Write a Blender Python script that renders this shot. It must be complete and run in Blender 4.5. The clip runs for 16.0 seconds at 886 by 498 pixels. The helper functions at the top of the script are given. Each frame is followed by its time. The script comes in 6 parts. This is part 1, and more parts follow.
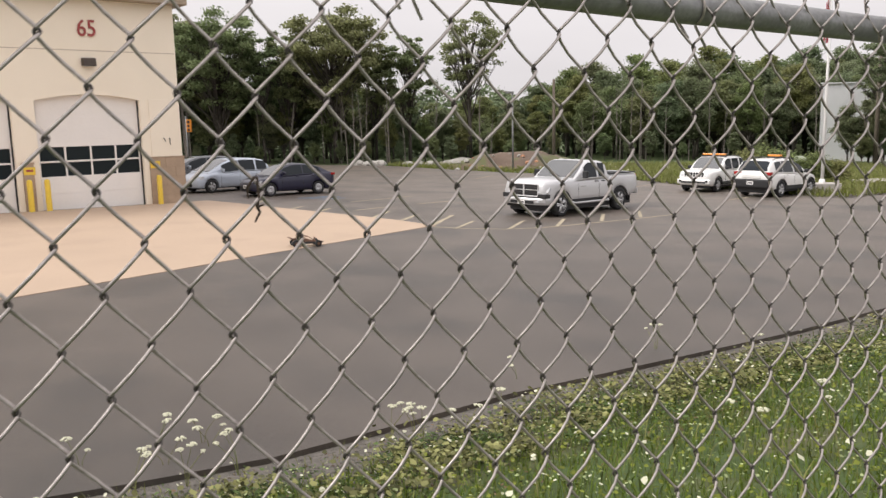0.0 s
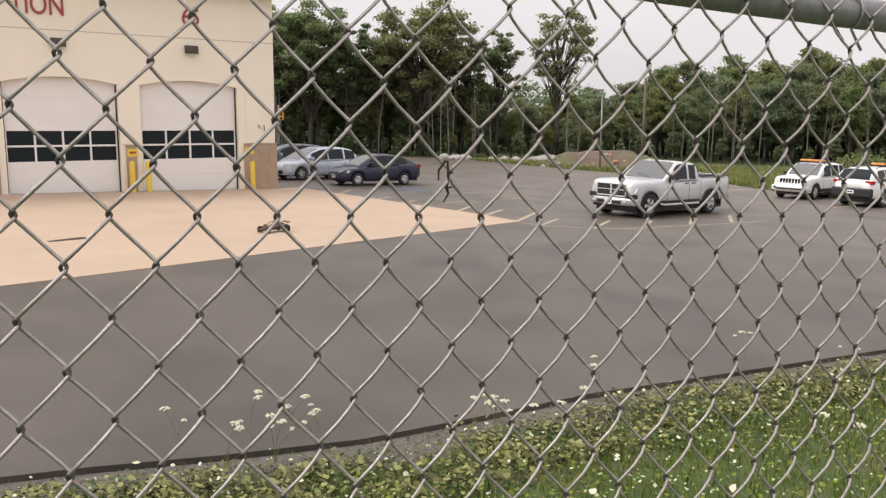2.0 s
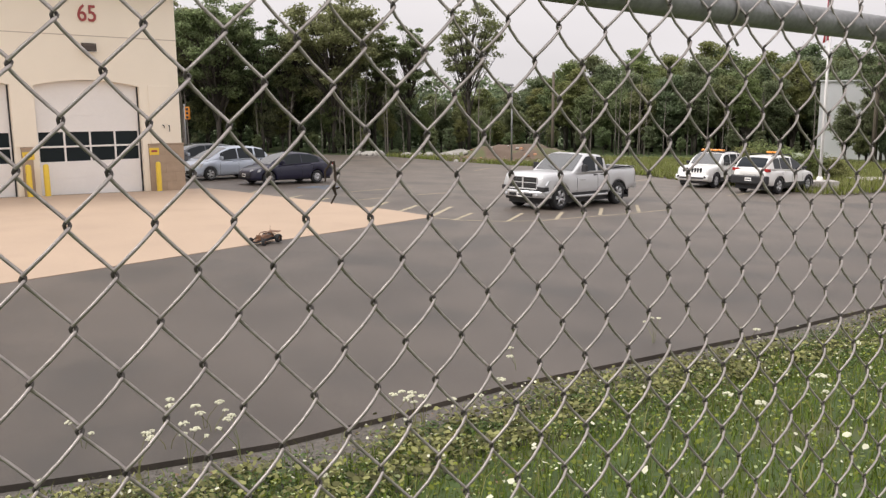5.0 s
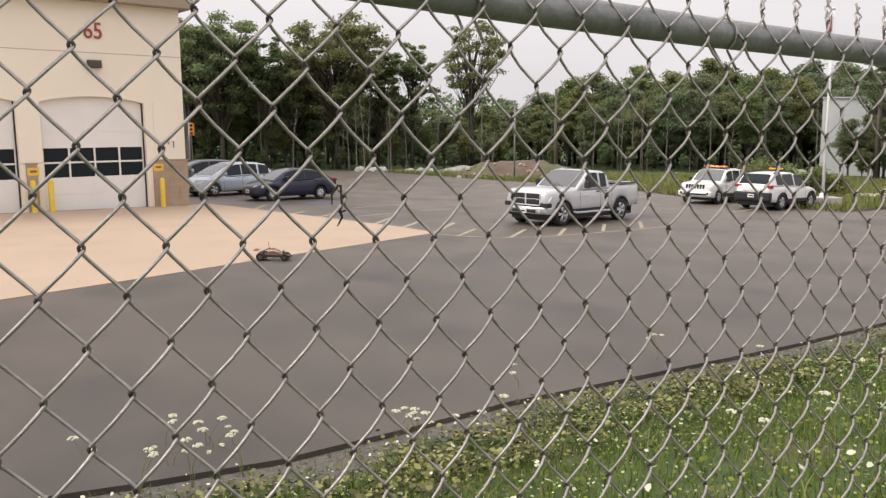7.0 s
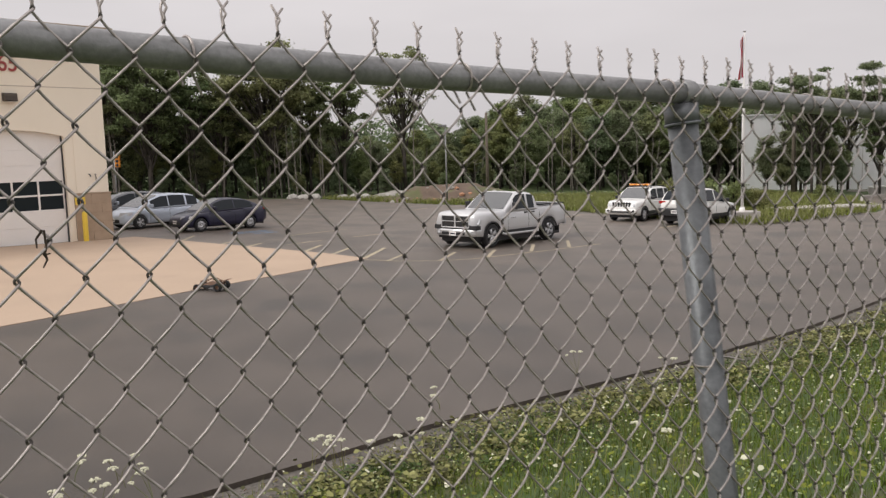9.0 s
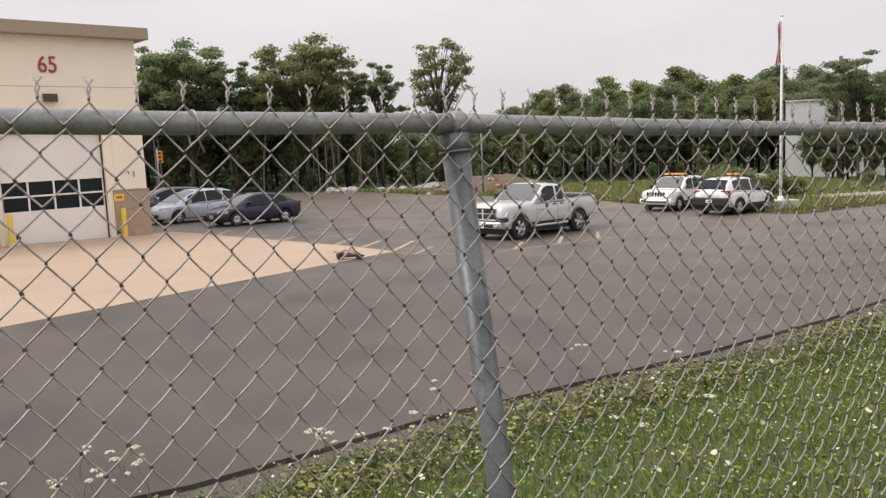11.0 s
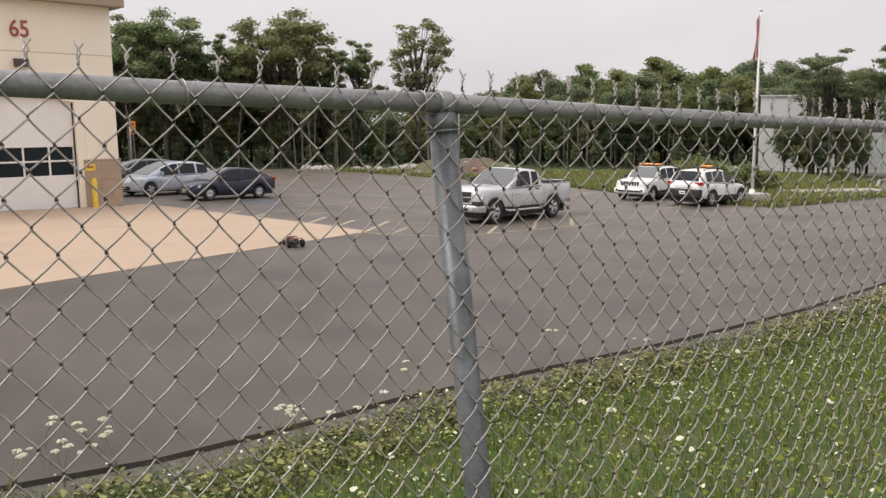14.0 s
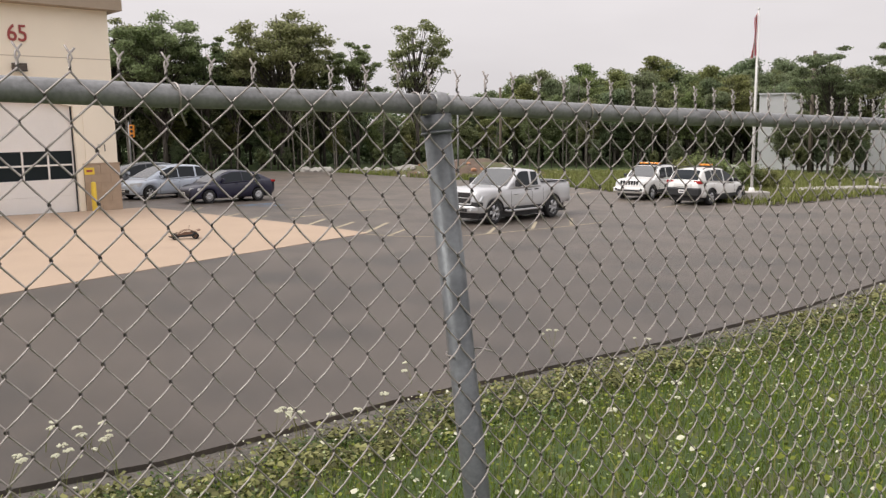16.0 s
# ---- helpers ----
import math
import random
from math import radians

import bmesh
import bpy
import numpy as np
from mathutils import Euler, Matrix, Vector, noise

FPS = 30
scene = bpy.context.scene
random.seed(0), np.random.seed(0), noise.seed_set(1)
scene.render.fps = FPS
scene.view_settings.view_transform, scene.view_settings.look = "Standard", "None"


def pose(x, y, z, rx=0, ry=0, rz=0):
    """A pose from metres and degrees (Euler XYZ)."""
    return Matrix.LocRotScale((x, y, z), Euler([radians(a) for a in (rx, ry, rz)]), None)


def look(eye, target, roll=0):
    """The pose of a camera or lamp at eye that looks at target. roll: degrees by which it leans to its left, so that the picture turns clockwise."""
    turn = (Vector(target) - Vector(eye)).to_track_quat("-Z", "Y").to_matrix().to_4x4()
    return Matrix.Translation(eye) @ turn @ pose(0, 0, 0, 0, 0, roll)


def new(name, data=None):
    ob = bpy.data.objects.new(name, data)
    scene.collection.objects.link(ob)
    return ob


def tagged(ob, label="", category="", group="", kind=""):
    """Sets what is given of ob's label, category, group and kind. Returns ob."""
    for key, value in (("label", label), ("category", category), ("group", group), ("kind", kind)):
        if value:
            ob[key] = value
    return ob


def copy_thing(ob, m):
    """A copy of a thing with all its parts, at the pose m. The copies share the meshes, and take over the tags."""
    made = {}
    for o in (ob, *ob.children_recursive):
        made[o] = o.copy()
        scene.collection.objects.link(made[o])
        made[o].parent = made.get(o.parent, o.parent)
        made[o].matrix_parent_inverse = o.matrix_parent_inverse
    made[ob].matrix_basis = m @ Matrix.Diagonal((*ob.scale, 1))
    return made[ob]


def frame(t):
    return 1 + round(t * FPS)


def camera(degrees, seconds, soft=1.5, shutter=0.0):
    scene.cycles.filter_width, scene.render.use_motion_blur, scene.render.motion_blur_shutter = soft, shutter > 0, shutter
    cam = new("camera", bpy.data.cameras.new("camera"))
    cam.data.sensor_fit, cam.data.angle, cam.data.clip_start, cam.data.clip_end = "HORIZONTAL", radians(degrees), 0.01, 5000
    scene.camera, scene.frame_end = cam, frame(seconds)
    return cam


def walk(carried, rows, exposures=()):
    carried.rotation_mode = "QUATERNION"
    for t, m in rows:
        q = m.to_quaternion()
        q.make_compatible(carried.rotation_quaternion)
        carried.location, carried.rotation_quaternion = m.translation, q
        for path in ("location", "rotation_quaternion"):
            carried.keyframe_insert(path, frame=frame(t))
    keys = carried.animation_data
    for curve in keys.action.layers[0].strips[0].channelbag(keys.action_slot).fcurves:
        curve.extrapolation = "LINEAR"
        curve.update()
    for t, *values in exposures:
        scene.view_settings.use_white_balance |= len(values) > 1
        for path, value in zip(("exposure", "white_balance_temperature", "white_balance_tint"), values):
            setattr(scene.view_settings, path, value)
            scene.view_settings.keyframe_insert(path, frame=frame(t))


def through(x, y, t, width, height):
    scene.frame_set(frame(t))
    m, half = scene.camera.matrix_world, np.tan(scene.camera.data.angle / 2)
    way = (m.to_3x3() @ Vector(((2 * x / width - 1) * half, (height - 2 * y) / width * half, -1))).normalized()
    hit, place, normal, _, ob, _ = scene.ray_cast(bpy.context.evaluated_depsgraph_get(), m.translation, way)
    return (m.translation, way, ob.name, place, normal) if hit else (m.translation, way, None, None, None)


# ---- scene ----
cam = camera(57.3, 16.0, soft=1.35, shutter=0.4)
PATH = [
    (0, (0.067, 0.075, 3.307), (0.079, 2.051, 2.998), -1.30),
    (0.5, (0.002, 0.035, 3.305), (0.068, 2.007, 2.979), 0.26),
    (1, (-0.009, 0.022, 3.308), (-0.032, 1.999, 3.008), 0.55),
    (1.5, (-0.018, 0.009, 3.307), (-0.169, 1.980, 3.004), 0.42),
    (2, (-0.025, 0.009, 3.304), (-0.210, 1.975, 2.984), 0.48),
    (2.5, (-0.017, 0.018, 3.303), (-0.122, 1.988, 2.975), 0.13),
    (3, (-0.001, 0.014, 3.308), (-0.018, 1.988, 2.983), -0.40),
    (5.5, (0.001, 0.017, 3.307), (0.023, 1.989, 2.977), -0.34),
    (6, (0.001, 0.013, 3.309), (0.021, 1.988, 2.988), -0.22),
    (6.5, (-0.001, 0.004, 3.313), (0.000, 1.981, 3.011), -0.26),
    (7, (0.000, 0.000, 3.316), (0.014, 1.979, 3.025), -0.32),
    (7.5, (0.004, 0.002, 3.315), (0.073, 1.979, 3.025), -0.94),
    (8, (0.045, -0.008, 3.318), (0.234, 1.960, 3.015), -2.76),
    (8.5, (0.115, -0.040, 3.322), (0.458, 1.908, 3.026), -3.78),
    (9, (0.266, -0.106, 3.333), (0.432, 1.874, 3.098), -1.70),
    (9.2, (0.287, -0.173, 3.319), (0.444, 1.806, 3.078), -1.94),
    (11.3, (0.8325, -0.2897, 3.4055), (0.8846, 1.6942, 3.1520), -2.58),
    (11.5, (0.8325, -0.2987, 3.4105), (0.9466, 1.6852, 3.1910), -2.26),
    (12, (0.8425, -0.2767, 3.3955), (1.2486, 1.6642, 3.1360), -0.53),
    (12.5, (0.8655, -0.2977, 3.3875), (1.3656, 1.6192, 3.1090), -0.24),
    (13, (0.8205, -0.3127, 3.3805), (1.1016, 1.6452, 3.0830), 0.70),
    (13.5, (0.7835, -0.3067, 3.3825), (0.8736, 1.6682, 3.0750), 0.71),
    (14, (0.7835, -0.2907, 3.3875), (0.9046, 1.6832, 3.0890), -0.41),
    (14.5, (0.8055, -0.2897, 3.3875), (1.0256, 1.6752, 3.0890), -0.69),
    (15, (0.8105, -0.2917, 3.3875), (1.0596, 1.6692, 3.0870), -0.48),
    (15.5, (0.8025, -0.2957, 3.3885), (0.9786, 1.6752, 3.0930), -0.76),
    (16, (0.7925, -0.2857, 3.3885), (0.9136, 1.6882, 3.0920), -0.89),
]
EXPOSURES = [(0.0, 0.0), (8.5, 0.0), (9.0, -0.33), (9.6, -0.25), (11.3, -0.10), (12.0, -0.2), (13.0, -0.15), (14.0, -0.13), (16.0, -0.12)]
walk(cam, [(t, look(eye, target, roll)) for t, eye, target, roll in PATH], EXPOSURES)

# ---- light: an overcast sky, brightest overhead, and a very soft high sun ----
world = bpy.data.worlds.new("overcast_sky")
scene.world = world
world.use_nodes = True
wn, wl = world.node_tree.nodes, world.node_tree.links
wn.clear()
w_out = wn.new("ShaderNodeOutputWorld")
w_bg = wn.new("ShaderNodeBackground")
w_sky = wn.new("ShaderNodeTexSky")
w_sky.sky_type = "NISHITA"
w_sky.sun_disc = False
w_sky.sun_elevation, w_sky.sun_rotation = radians(52), radians(245)
w_bw = wn.new("ShaderNodeRGBToBW")
w_gain = wn.new("ShaderNodeMath")
w_gain.operation = "MULTIPLY"
w_gain.inputs[1].default_value = 0.012
w_geo = wn.new("ShaderNodeTexCoord")
w_sep = wn.new("ShaderNodeSeparateXYZ")
w_ramp = wn.new("ShaderNodeMapRange")
w_ramp.inputs["From Min"].default_value, w_ramp.inputs["From Max"].default_value = 0.0, 1.0
w_ramp.inputs["To Min"].default_value, w_ramp.inputs["To Max"].default_value = 0.70, 1.54
w_noise = wn.new("ShaderNodeTexNoise")
w_noise.inputs["Scale"].default_value, w_noise.inputs["Detail"].default_value = 2.2, 4.0
w_map = wn.new("ShaderNodeMapping")
w_map.inputs["Scale"].default_value = (1, 1, 4)
w_cl = wn.new("ShaderNodeMapRange")
w_cl.inputs["From Min"].default_value, w_cl.inputs["From Max"].default_value = 0.3, 0.7
w_cl.inputs["To Min"].default_value, w_cl.inputs["To Max"].default_value = 0.93, 1.07
w_mul = wn.new("ShaderNodeMath")
w_mul.operation = "MULTIPLY"
w_add = wn.new("ShaderNodeMath")
w_add.operation = "ADD"
w_tint = wn.new("ShaderNodeMix")
w_tint.data_type, w_tint.blend_type = "RGBA", "MULTIPLY"
w_tint.inputs[0].default_value = 1.0
w_tint.inputs[7].default_value = (1.0, 0.95, 0.965, 1)
wl.new(w_sky.outputs[0], w_bw.inputs[0])
wl.new(w_bw.outputs[0], w_gain.inputs[0])
wl.new(w_geo.outputs["Generated"], w_sep.inputs[0])
wl.new(w_geo.outputs["Generated"], w_map.inputs[0])
wl.new(w_map.outputs[0], w_noise.inputs["Vector"])
wl.new(w_sep.outputs["Z"], w_ramp.inputs["Value"])
wl.new(w_noise.outputs[0], w_cl.inputs["Value"])
wl.new(w_ramp.outputs[0], w_mul.inputs[0])
wl.new(w_cl.outputs[0], w_mul.inputs[1])
wl.new(w_mul.outputs[0], w_add.inputs[0])
wl.new(w_gain.outputs[0], w_add.inputs[1])
wl.new(w_add.outputs[0], w_tint.inputs[6])
wl.new(w_tint.outputs[2], w_bg.inputs["Color"])
wl.new(w_bg.outputs[0], w_out.inputs[0])
w_bg.inputs["Strength"].default_value = 1.0

sun_data = bpy.data.lights.new("sun", "SUN")
sun_data.energy, sun_data.angle, sun_data.color = 2.3, radians(22), (1.0, 0.97, 0.92)
sun = new("sun", sun_data)
sun.matrix_world = look((-36, -12, 38), (0, 0, 0))
scene.view_settings.exposure = 0.0


# ---- materials ----
def mat(name, color, rough=0.7, metal=0.0, vary=0.25, scale=6.0, fine=60.0, bump=0.0, bump_scale=None, hue=0.0, per_object=0.0, stain=None, coat=0.0, spec=0.5):
    """A surface with broad and fine variation of its colour, relief, and, where given, stains of a second colour."""
    m = bpy.data.materials.new(name)
    m.use_nodes = True
    n, l = m.node_tree.nodes, m.node_tree.links
    b = n["Principled BSDF"]
    b.inputs["Roughness"].default_value, b.inputs["Metallic"].default_value = rough, metal
    b.inputs["Coat Weight"].default_value = coat
    b.inputs["Coat Roughness"].default_value = 0.08
    b.inputs["Specular IOR Level"].default_value = spec
    tc = n.new("ShaderNodeTexCoord")
    big, small = n.new("ShaderNodeTexNoise"), n.new("ShaderNodeTexNoise")
    big.inputs["Scale"].default_value, big.inputs["Detail"].default_value = scale, 5
    small.inputs["Scale"].default_value, small.inputs["Detail"].default_value = fine, 3
    mix = n.new("ShaderNodeMath")
    mix.operation = "ADD"
    for q in (big, small):
        l.new(tc.outputs["Object"], q.inputs["Vector"])
    l.new(big.outputs[0], mix.inputs[0])
    l.new(small.outputs[0], mix.inputs[1])
    last = mix.outputs[0]
    if per_object:
        oi = n.new("ShaderNodeObjectInfo")
        sc = n.new("ShaderNodeMath")
        sc.operation = "MULTIPLY_ADD"
        sc.inputs[1].default_value, sc.inputs[2].default_value = per_object, -per_object / 2
        ad = n.new("ShaderNodeMath")
        ad.operation = "ADD"
        l.new(oi.outputs["Random"], sc.inputs[0])
        l.new(sc.outputs[0], ad.inputs[0])
        l.new(last, ad.inputs[1])
        last = ad.outputs[0]
    ramp = n.new("ShaderNodeMapRange")
    ramp.inputs["From Min"].default_value, ramp.inputs["From Max"].default_value = 0.6, 1.4
    ramp.inputs["To Min"].default_value, ramp.inputs["To Max"].default_value = 1 - vary, 1 + vary
    l.new(last, ramp.inputs["Value"])
    hsv = n.new("ShaderNodeHueSaturation")
    hsv.inputs["Color"].default_value = (*color, 1)
    l.new(ramp.outputs[0], hsv.inputs["Value"])
    if hue:
        hr = n.new("ShaderNodeMapRange")
        hr.inputs["From Min"].default_value, hr.inputs["From Max"].default_value = 0.3, 0.7
        hr.inputs["To Min"].default_value, hr.inputs["To Max"].default_value = 0.5 - hue, 0.5 + hue
        l.new(big.outputs[0], hr.inputs["Value"])
        l.new(hr.outputs[0], hsv.inputs["Hue"])
    col = hsv.outputs[0]
    if stain:
        sn = n.new("ShaderNodeTexNoise")
        sn.inputs["Scale"].default_value, sn.inputs["Detail"].default_value = stain[1], 6
        l.new(tc.outputs["Object"], sn.inputs["Vector"])
        sr = n.new("ShaderNodeMapRange")
        sr.inputs["From Min"].default_value, sr.inputs["From Max"].default_value = stain[2], stain[2] + 0.12
        sr.inputs["To Max"].default_value = stain[3]
        l.new(sn.outputs[0], sr.inputs["Value"])
        mx = n.new("ShaderNodeMix")
        mx.data_type = "RGBA"
        mx.inputs[7].default_value = (*stain[0], 1)
        l.new(sr.outputs[0], mx.inputs[0])
        l.new(col, mx.inputs[6])
        col = mx.outputs[2]
    l.new(col, b.inputs["Base Color"])
    if bump:
        bp = n.new("ShaderNodeBump")
        bp.inputs["Strength"].default_value, bp.inputs["Distance"].default_value = bump, 0.01
        if bump_scale:
            bn = n.new("ShaderNodeTexNoise")
            bn.inputs["Scale"].default_value, bn.inputs["Detail"].default_value = bump_scale, 4
            l.new(tc.outputs["Object"], bn.inputs["Vector"])
            l.new(bn.outputs[0], bp.inputs["Height"])
        else:
            l.new(small.outputs[0], bp.inputs["Height"])
        l.new(bp.outputs[0], b.inputs["Normal"])
    return m


def leaf_mat(name, color, vary=0.5, through=0.5):
    """Foliage: each leaf has its own tone, and lets some light through."""
    m = bpy.data.materials.new(name)
    m.use_nodes = True
    n, l = m.node_tree.nodes, m.node_tree.links
    b, out = n["Principled BSDF"], n["Material Output"]
    b.inputs["Roughness"].default_value = 0.6
    b.inputs["Specular IOR Level"].default_value = 0.25
    g, oi = n.new("ShaderNodeNewGeometry"), n.new("ShaderNodeObjectInfo")
    r1 = n.new("ShaderNodeMapRange")
    r1.inputs["To Min"].default_value, r1.inputs["To Max"].default_value = 1 - vary, 1 + vary
    l.new(g.outputs["Random Per Island"], r1.inputs["Value"])
    r2 = n.new("ShaderNodeMapRange")
    r2.inputs["To Min"].default_value, r2.inputs["To Max"].default_value = 0.47, 0.53
    l.new(oi.outputs["Random"], r2.inputs["Value"])
    h = n.new("ShaderNodeHueSaturation")
    h.inputs["Color"].default_value = (*color, 1)
    l.new(r1.outputs[0], h.inputs["Value"])
    l.new(r2.outputs[0], h.inputs["Hue"])
    l.new(h.outputs[0], b.inputs["Base Color"])
    tr = n.new("ShaderNodeBsdfTranslucent")
    l.new(h.outputs[0], tr.inputs["Color"])
    mx = n.new("ShaderNodeMixShader")
    mx.inputs[0].default_value = through
    l.new(b.outputs[0], mx.inputs[1])
    l.new(tr.outputs[0], mx.inputs[2])
    l.new(mx.outputs[0], out.inputs["Surface"])
    return m


def glass_mat(name, color=(0.02, 0.025, 0.03), rough=0.05, spec=0.35, ior=1.5):
    m = bpy.data.materials.new(name)
    m.use_nodes = True
    b = m.node_tree.nodes["Principled BSDF"]
    b.inputs["Base Color"].default_value = (*color, 1)
    b.inputs["Roughness"].default_value = rough
    b.inputs["Specular IOR Level"].default_value = spec
    b.inputs["IOR"].default_value = ior
    return m


M_ASPHALT = mat("asphalt", (0.0885, 0.0727, 0.0600), 0.52, vary=0.42, scale=0.6, fine=45, bump=0.5, bump_scale=90, stain=((0.052, 0.046, 0.040), 0.4, 0.52, 0.7))
# the asphalt turns paler with growing y, with a ragged change between the two tones
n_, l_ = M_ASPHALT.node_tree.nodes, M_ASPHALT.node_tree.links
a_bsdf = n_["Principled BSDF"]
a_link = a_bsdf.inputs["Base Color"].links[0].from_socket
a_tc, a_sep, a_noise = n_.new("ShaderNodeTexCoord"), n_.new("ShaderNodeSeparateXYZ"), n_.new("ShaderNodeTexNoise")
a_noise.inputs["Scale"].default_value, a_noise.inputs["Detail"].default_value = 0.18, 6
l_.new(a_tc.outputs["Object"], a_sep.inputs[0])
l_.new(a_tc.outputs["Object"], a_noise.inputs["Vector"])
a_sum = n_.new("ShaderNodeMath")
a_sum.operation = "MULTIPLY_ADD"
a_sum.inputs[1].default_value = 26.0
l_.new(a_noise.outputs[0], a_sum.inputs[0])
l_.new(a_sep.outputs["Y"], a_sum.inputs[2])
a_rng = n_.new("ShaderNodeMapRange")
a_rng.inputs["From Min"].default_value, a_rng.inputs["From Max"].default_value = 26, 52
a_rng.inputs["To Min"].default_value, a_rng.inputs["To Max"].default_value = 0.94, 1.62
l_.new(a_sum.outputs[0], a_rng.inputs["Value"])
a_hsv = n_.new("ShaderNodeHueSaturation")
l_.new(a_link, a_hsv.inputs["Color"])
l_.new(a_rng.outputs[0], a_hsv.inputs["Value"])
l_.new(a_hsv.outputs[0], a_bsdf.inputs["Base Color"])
M_CONCRETE_APRON = mat("tan_concrete", (0.445, 0.333, 0.244), 0.85, vary=0.08, scale=0.5, fine=30, bump=0.2, bump_scale=60, stain=((0.39, 0.29, 0.215), 0.6, 0.56, 0.4))
M_GRASS_GROUND = mat("grass_soil", (0.055, 0.085, 0.022), 0.95, vary=0.4, scale=1.2, fine=14, bump=0.6, bump_scale=25, stain=((0.12, 0.10, 0.055), 0.8, 0.55, 0.7))
M_GRAVEL = mat("gravel", (0.11, 0.098, 0.085), 0.95, vary=0.6, scale=9, fine=50, bump=0.8, bump_scale=40)
M_STEEL = mat("galvanised_steel", (0.25, 0.25, 0.252), 0.45, 0.35, vary=0.25, scale=14, fine=120, bump=0.1)
M_POST = mat("weathered_steel", (0.15, 0.158, 0.165), 0.45, 0.35, vary=0.3, scale=9, fine=90, bump=0.1, stain=((0.07, 0.075, 0.08), 7.0, 0.55, 0.6))
# darker wire colour that stands for the shade in the knots
M_WIRE_DARK = mat("tarnished_wire", (0.085, 0.075, 0.068), 0.6, 0.3, vary=0.4, scale=60, fine=200)
M_WIRE = mat("galvanised_wire", (0.39, 0.353, 0.332), 0.43, 0.68, vary=0.3, scale=25, fine=160, per_object=0.1)
M_STUCCO = mat("cream_stucco", (0.88, 0.80, 0.67), 0.9, vary=0.04, scale=0.7, fine=40, bump=0.25, bump_scale=120)
M_STONE = mat("tan_block", (0.41, 0.31, 0.225), 0.9, vary=0.14, scale=3, fine=50, bump=0.4, bump_scale=70, per_object=0.2)
M_FASCIA = mat("brown_fascia", (0.36, 0.29, 0.22), 0.7, vary=0.08)
M_WHITE = mat("white_paint", (0.80, 0.78, 0.76), 0.5, vary=0.05, scale=1.5, fine=20)
M_DOOR = mat("white_door_panel", (0.82, 0.79, 0.76), 0.5, vary=0.04, scale=1.5, fine=30)
M_DARKGLASS = glass_mat("dark_glass", spec=0.22)
M_SCREEN = glass_mat("windscreen_glass", (0.035, 0.04, 0.04), 0.06, 1.0, 1.85)
M_BLACK = mat("black_plastic", (0.018, 0.018, 0.02), 0.55, vary=0.2)
M_RUBBER = mat("rubber", (0.022, 0.022, 0.023), 0.85, vary=0.2)
M_RED = mat("red_letter", (0.33, 0.06, 0.055), 0.5, vary=0.08)
M_YELLOW = mat("yellow_paint", (0.78, 0.55, 0.06), 0.5, vary=0.1)
M_LINE = mat("faded_yellow_line", (0.39, 0.335, 0.24), 0.9, vary=0.2, scale=4, stain=((0.2, 0.18, 0.15), 3.0, 0.56, 0.6))
M_BLUELINE = mat("faded_blue_line", (0.16, 0.25, 0.36), 0.9, vary=0.2, stain=((0.13, 0.12, 0.12), 3.0, 0.5, 0.7))
M_BARK = mat("bark", (0.07, 0.06, 0.05), 0.95, vary=0.35, scale=3, fine=20, bump=0.6)
M_PALEBARK = mat("pale_bark", (0.165, 0.145, 0.125), 0.9, vary=0.25, scale=3)
M_LEAF = leaf_mat("leaf_green", (0.24, 0.275, 0.137), 0.5, 0.64)
M_LEAF_DARK = leaf_mat("leaf_dark", (0.23, 0.265, 0.152), 0.5, 0.64)
M_LEAF_YELLOW = leaf_mat("leaf_light", (0.245, 0.275, 0.118), 0.5, 0.64)
M_GRASS = leaf_mat("grass_blade", (0.142, 0.190, 0.028), 0.55, 0.3)
M_GRASS_DRY = leaf_mat("grass_dry", (0.22, 0.235, 0.085), 0.4, 0.3)
M_WEED = leaf_mat("weed_leaf", (0.19, 0.195, 0.075), 0.75, 0.2)
M_GRASS_OLIVE = leaf_mat("grass_olive", (0.152, 0.168, 0.05), 0.6, 0.25)
M_PETAL = mat("white_petal", (0.58, 0.57, 0.43), 0.8, vary=0.1)
M_CHROME = mat("chrome", (0.75, 0.75, 0.76), 0.18, 1.0, vary=0.05)
M_RIM = mat("alloy", (0.55, 0.55, 0.56), 0.35, 0.8, vary=0.08)
M_LAMPGLASS = glass_mat("lamp_glass", (0.55, 0.56, 0.58), 0.08)
M_TAIL = glass_mat("red_lens", (0.35, 0.02, 0.02), 0.15)
M_AMBER = glass_mat("amber_lens", (0.75, 0.28, 0.05), 0.2)
M_PAINT_SILVER = mat("silver_paint", (0.60, 0.60, 0.61), 0.36, 0.3, vary=0.03, coat=0.6)
M_PAINT_WHITE = mat("white_car_paint", (0.80, 0.79, 0.77), 0.35, 0.0, vary=0.03, coat=0.6)
M_PAINT_BLUE = mat("pale_blue_paint", (0.50, 0.55, 0.63), 0.3, 0.35, vary=0.03, coat=0.4)
M_PAINT_NAVY = mat("navy_paint", (0.012, 0.012, 0.036), 0.3, 0.0, vary=0.05, coat=0.25, spec=0.5)
M_PAINT_GREY = mat("dark_grey_paint", (0.07, 0.075, 0.085), 0.3, 0.3, vary=0.05, coat=0.6)
M_WOODPOLE = mat("weathered_pole", (0.14, 0.115, 0.09), 0.95, vary=0.3, scale=2, fine=30, bump=0.4)
M_DIRT = mat("bare_dirt", (0.14, 0.10, 0.075), 0.95, vary=0.35, scale=1.0, fine=12, bump=0.7, bump_scale=8, stain=((0.10, 0.12, 0.045), 0.5, 0.5, 0.8))
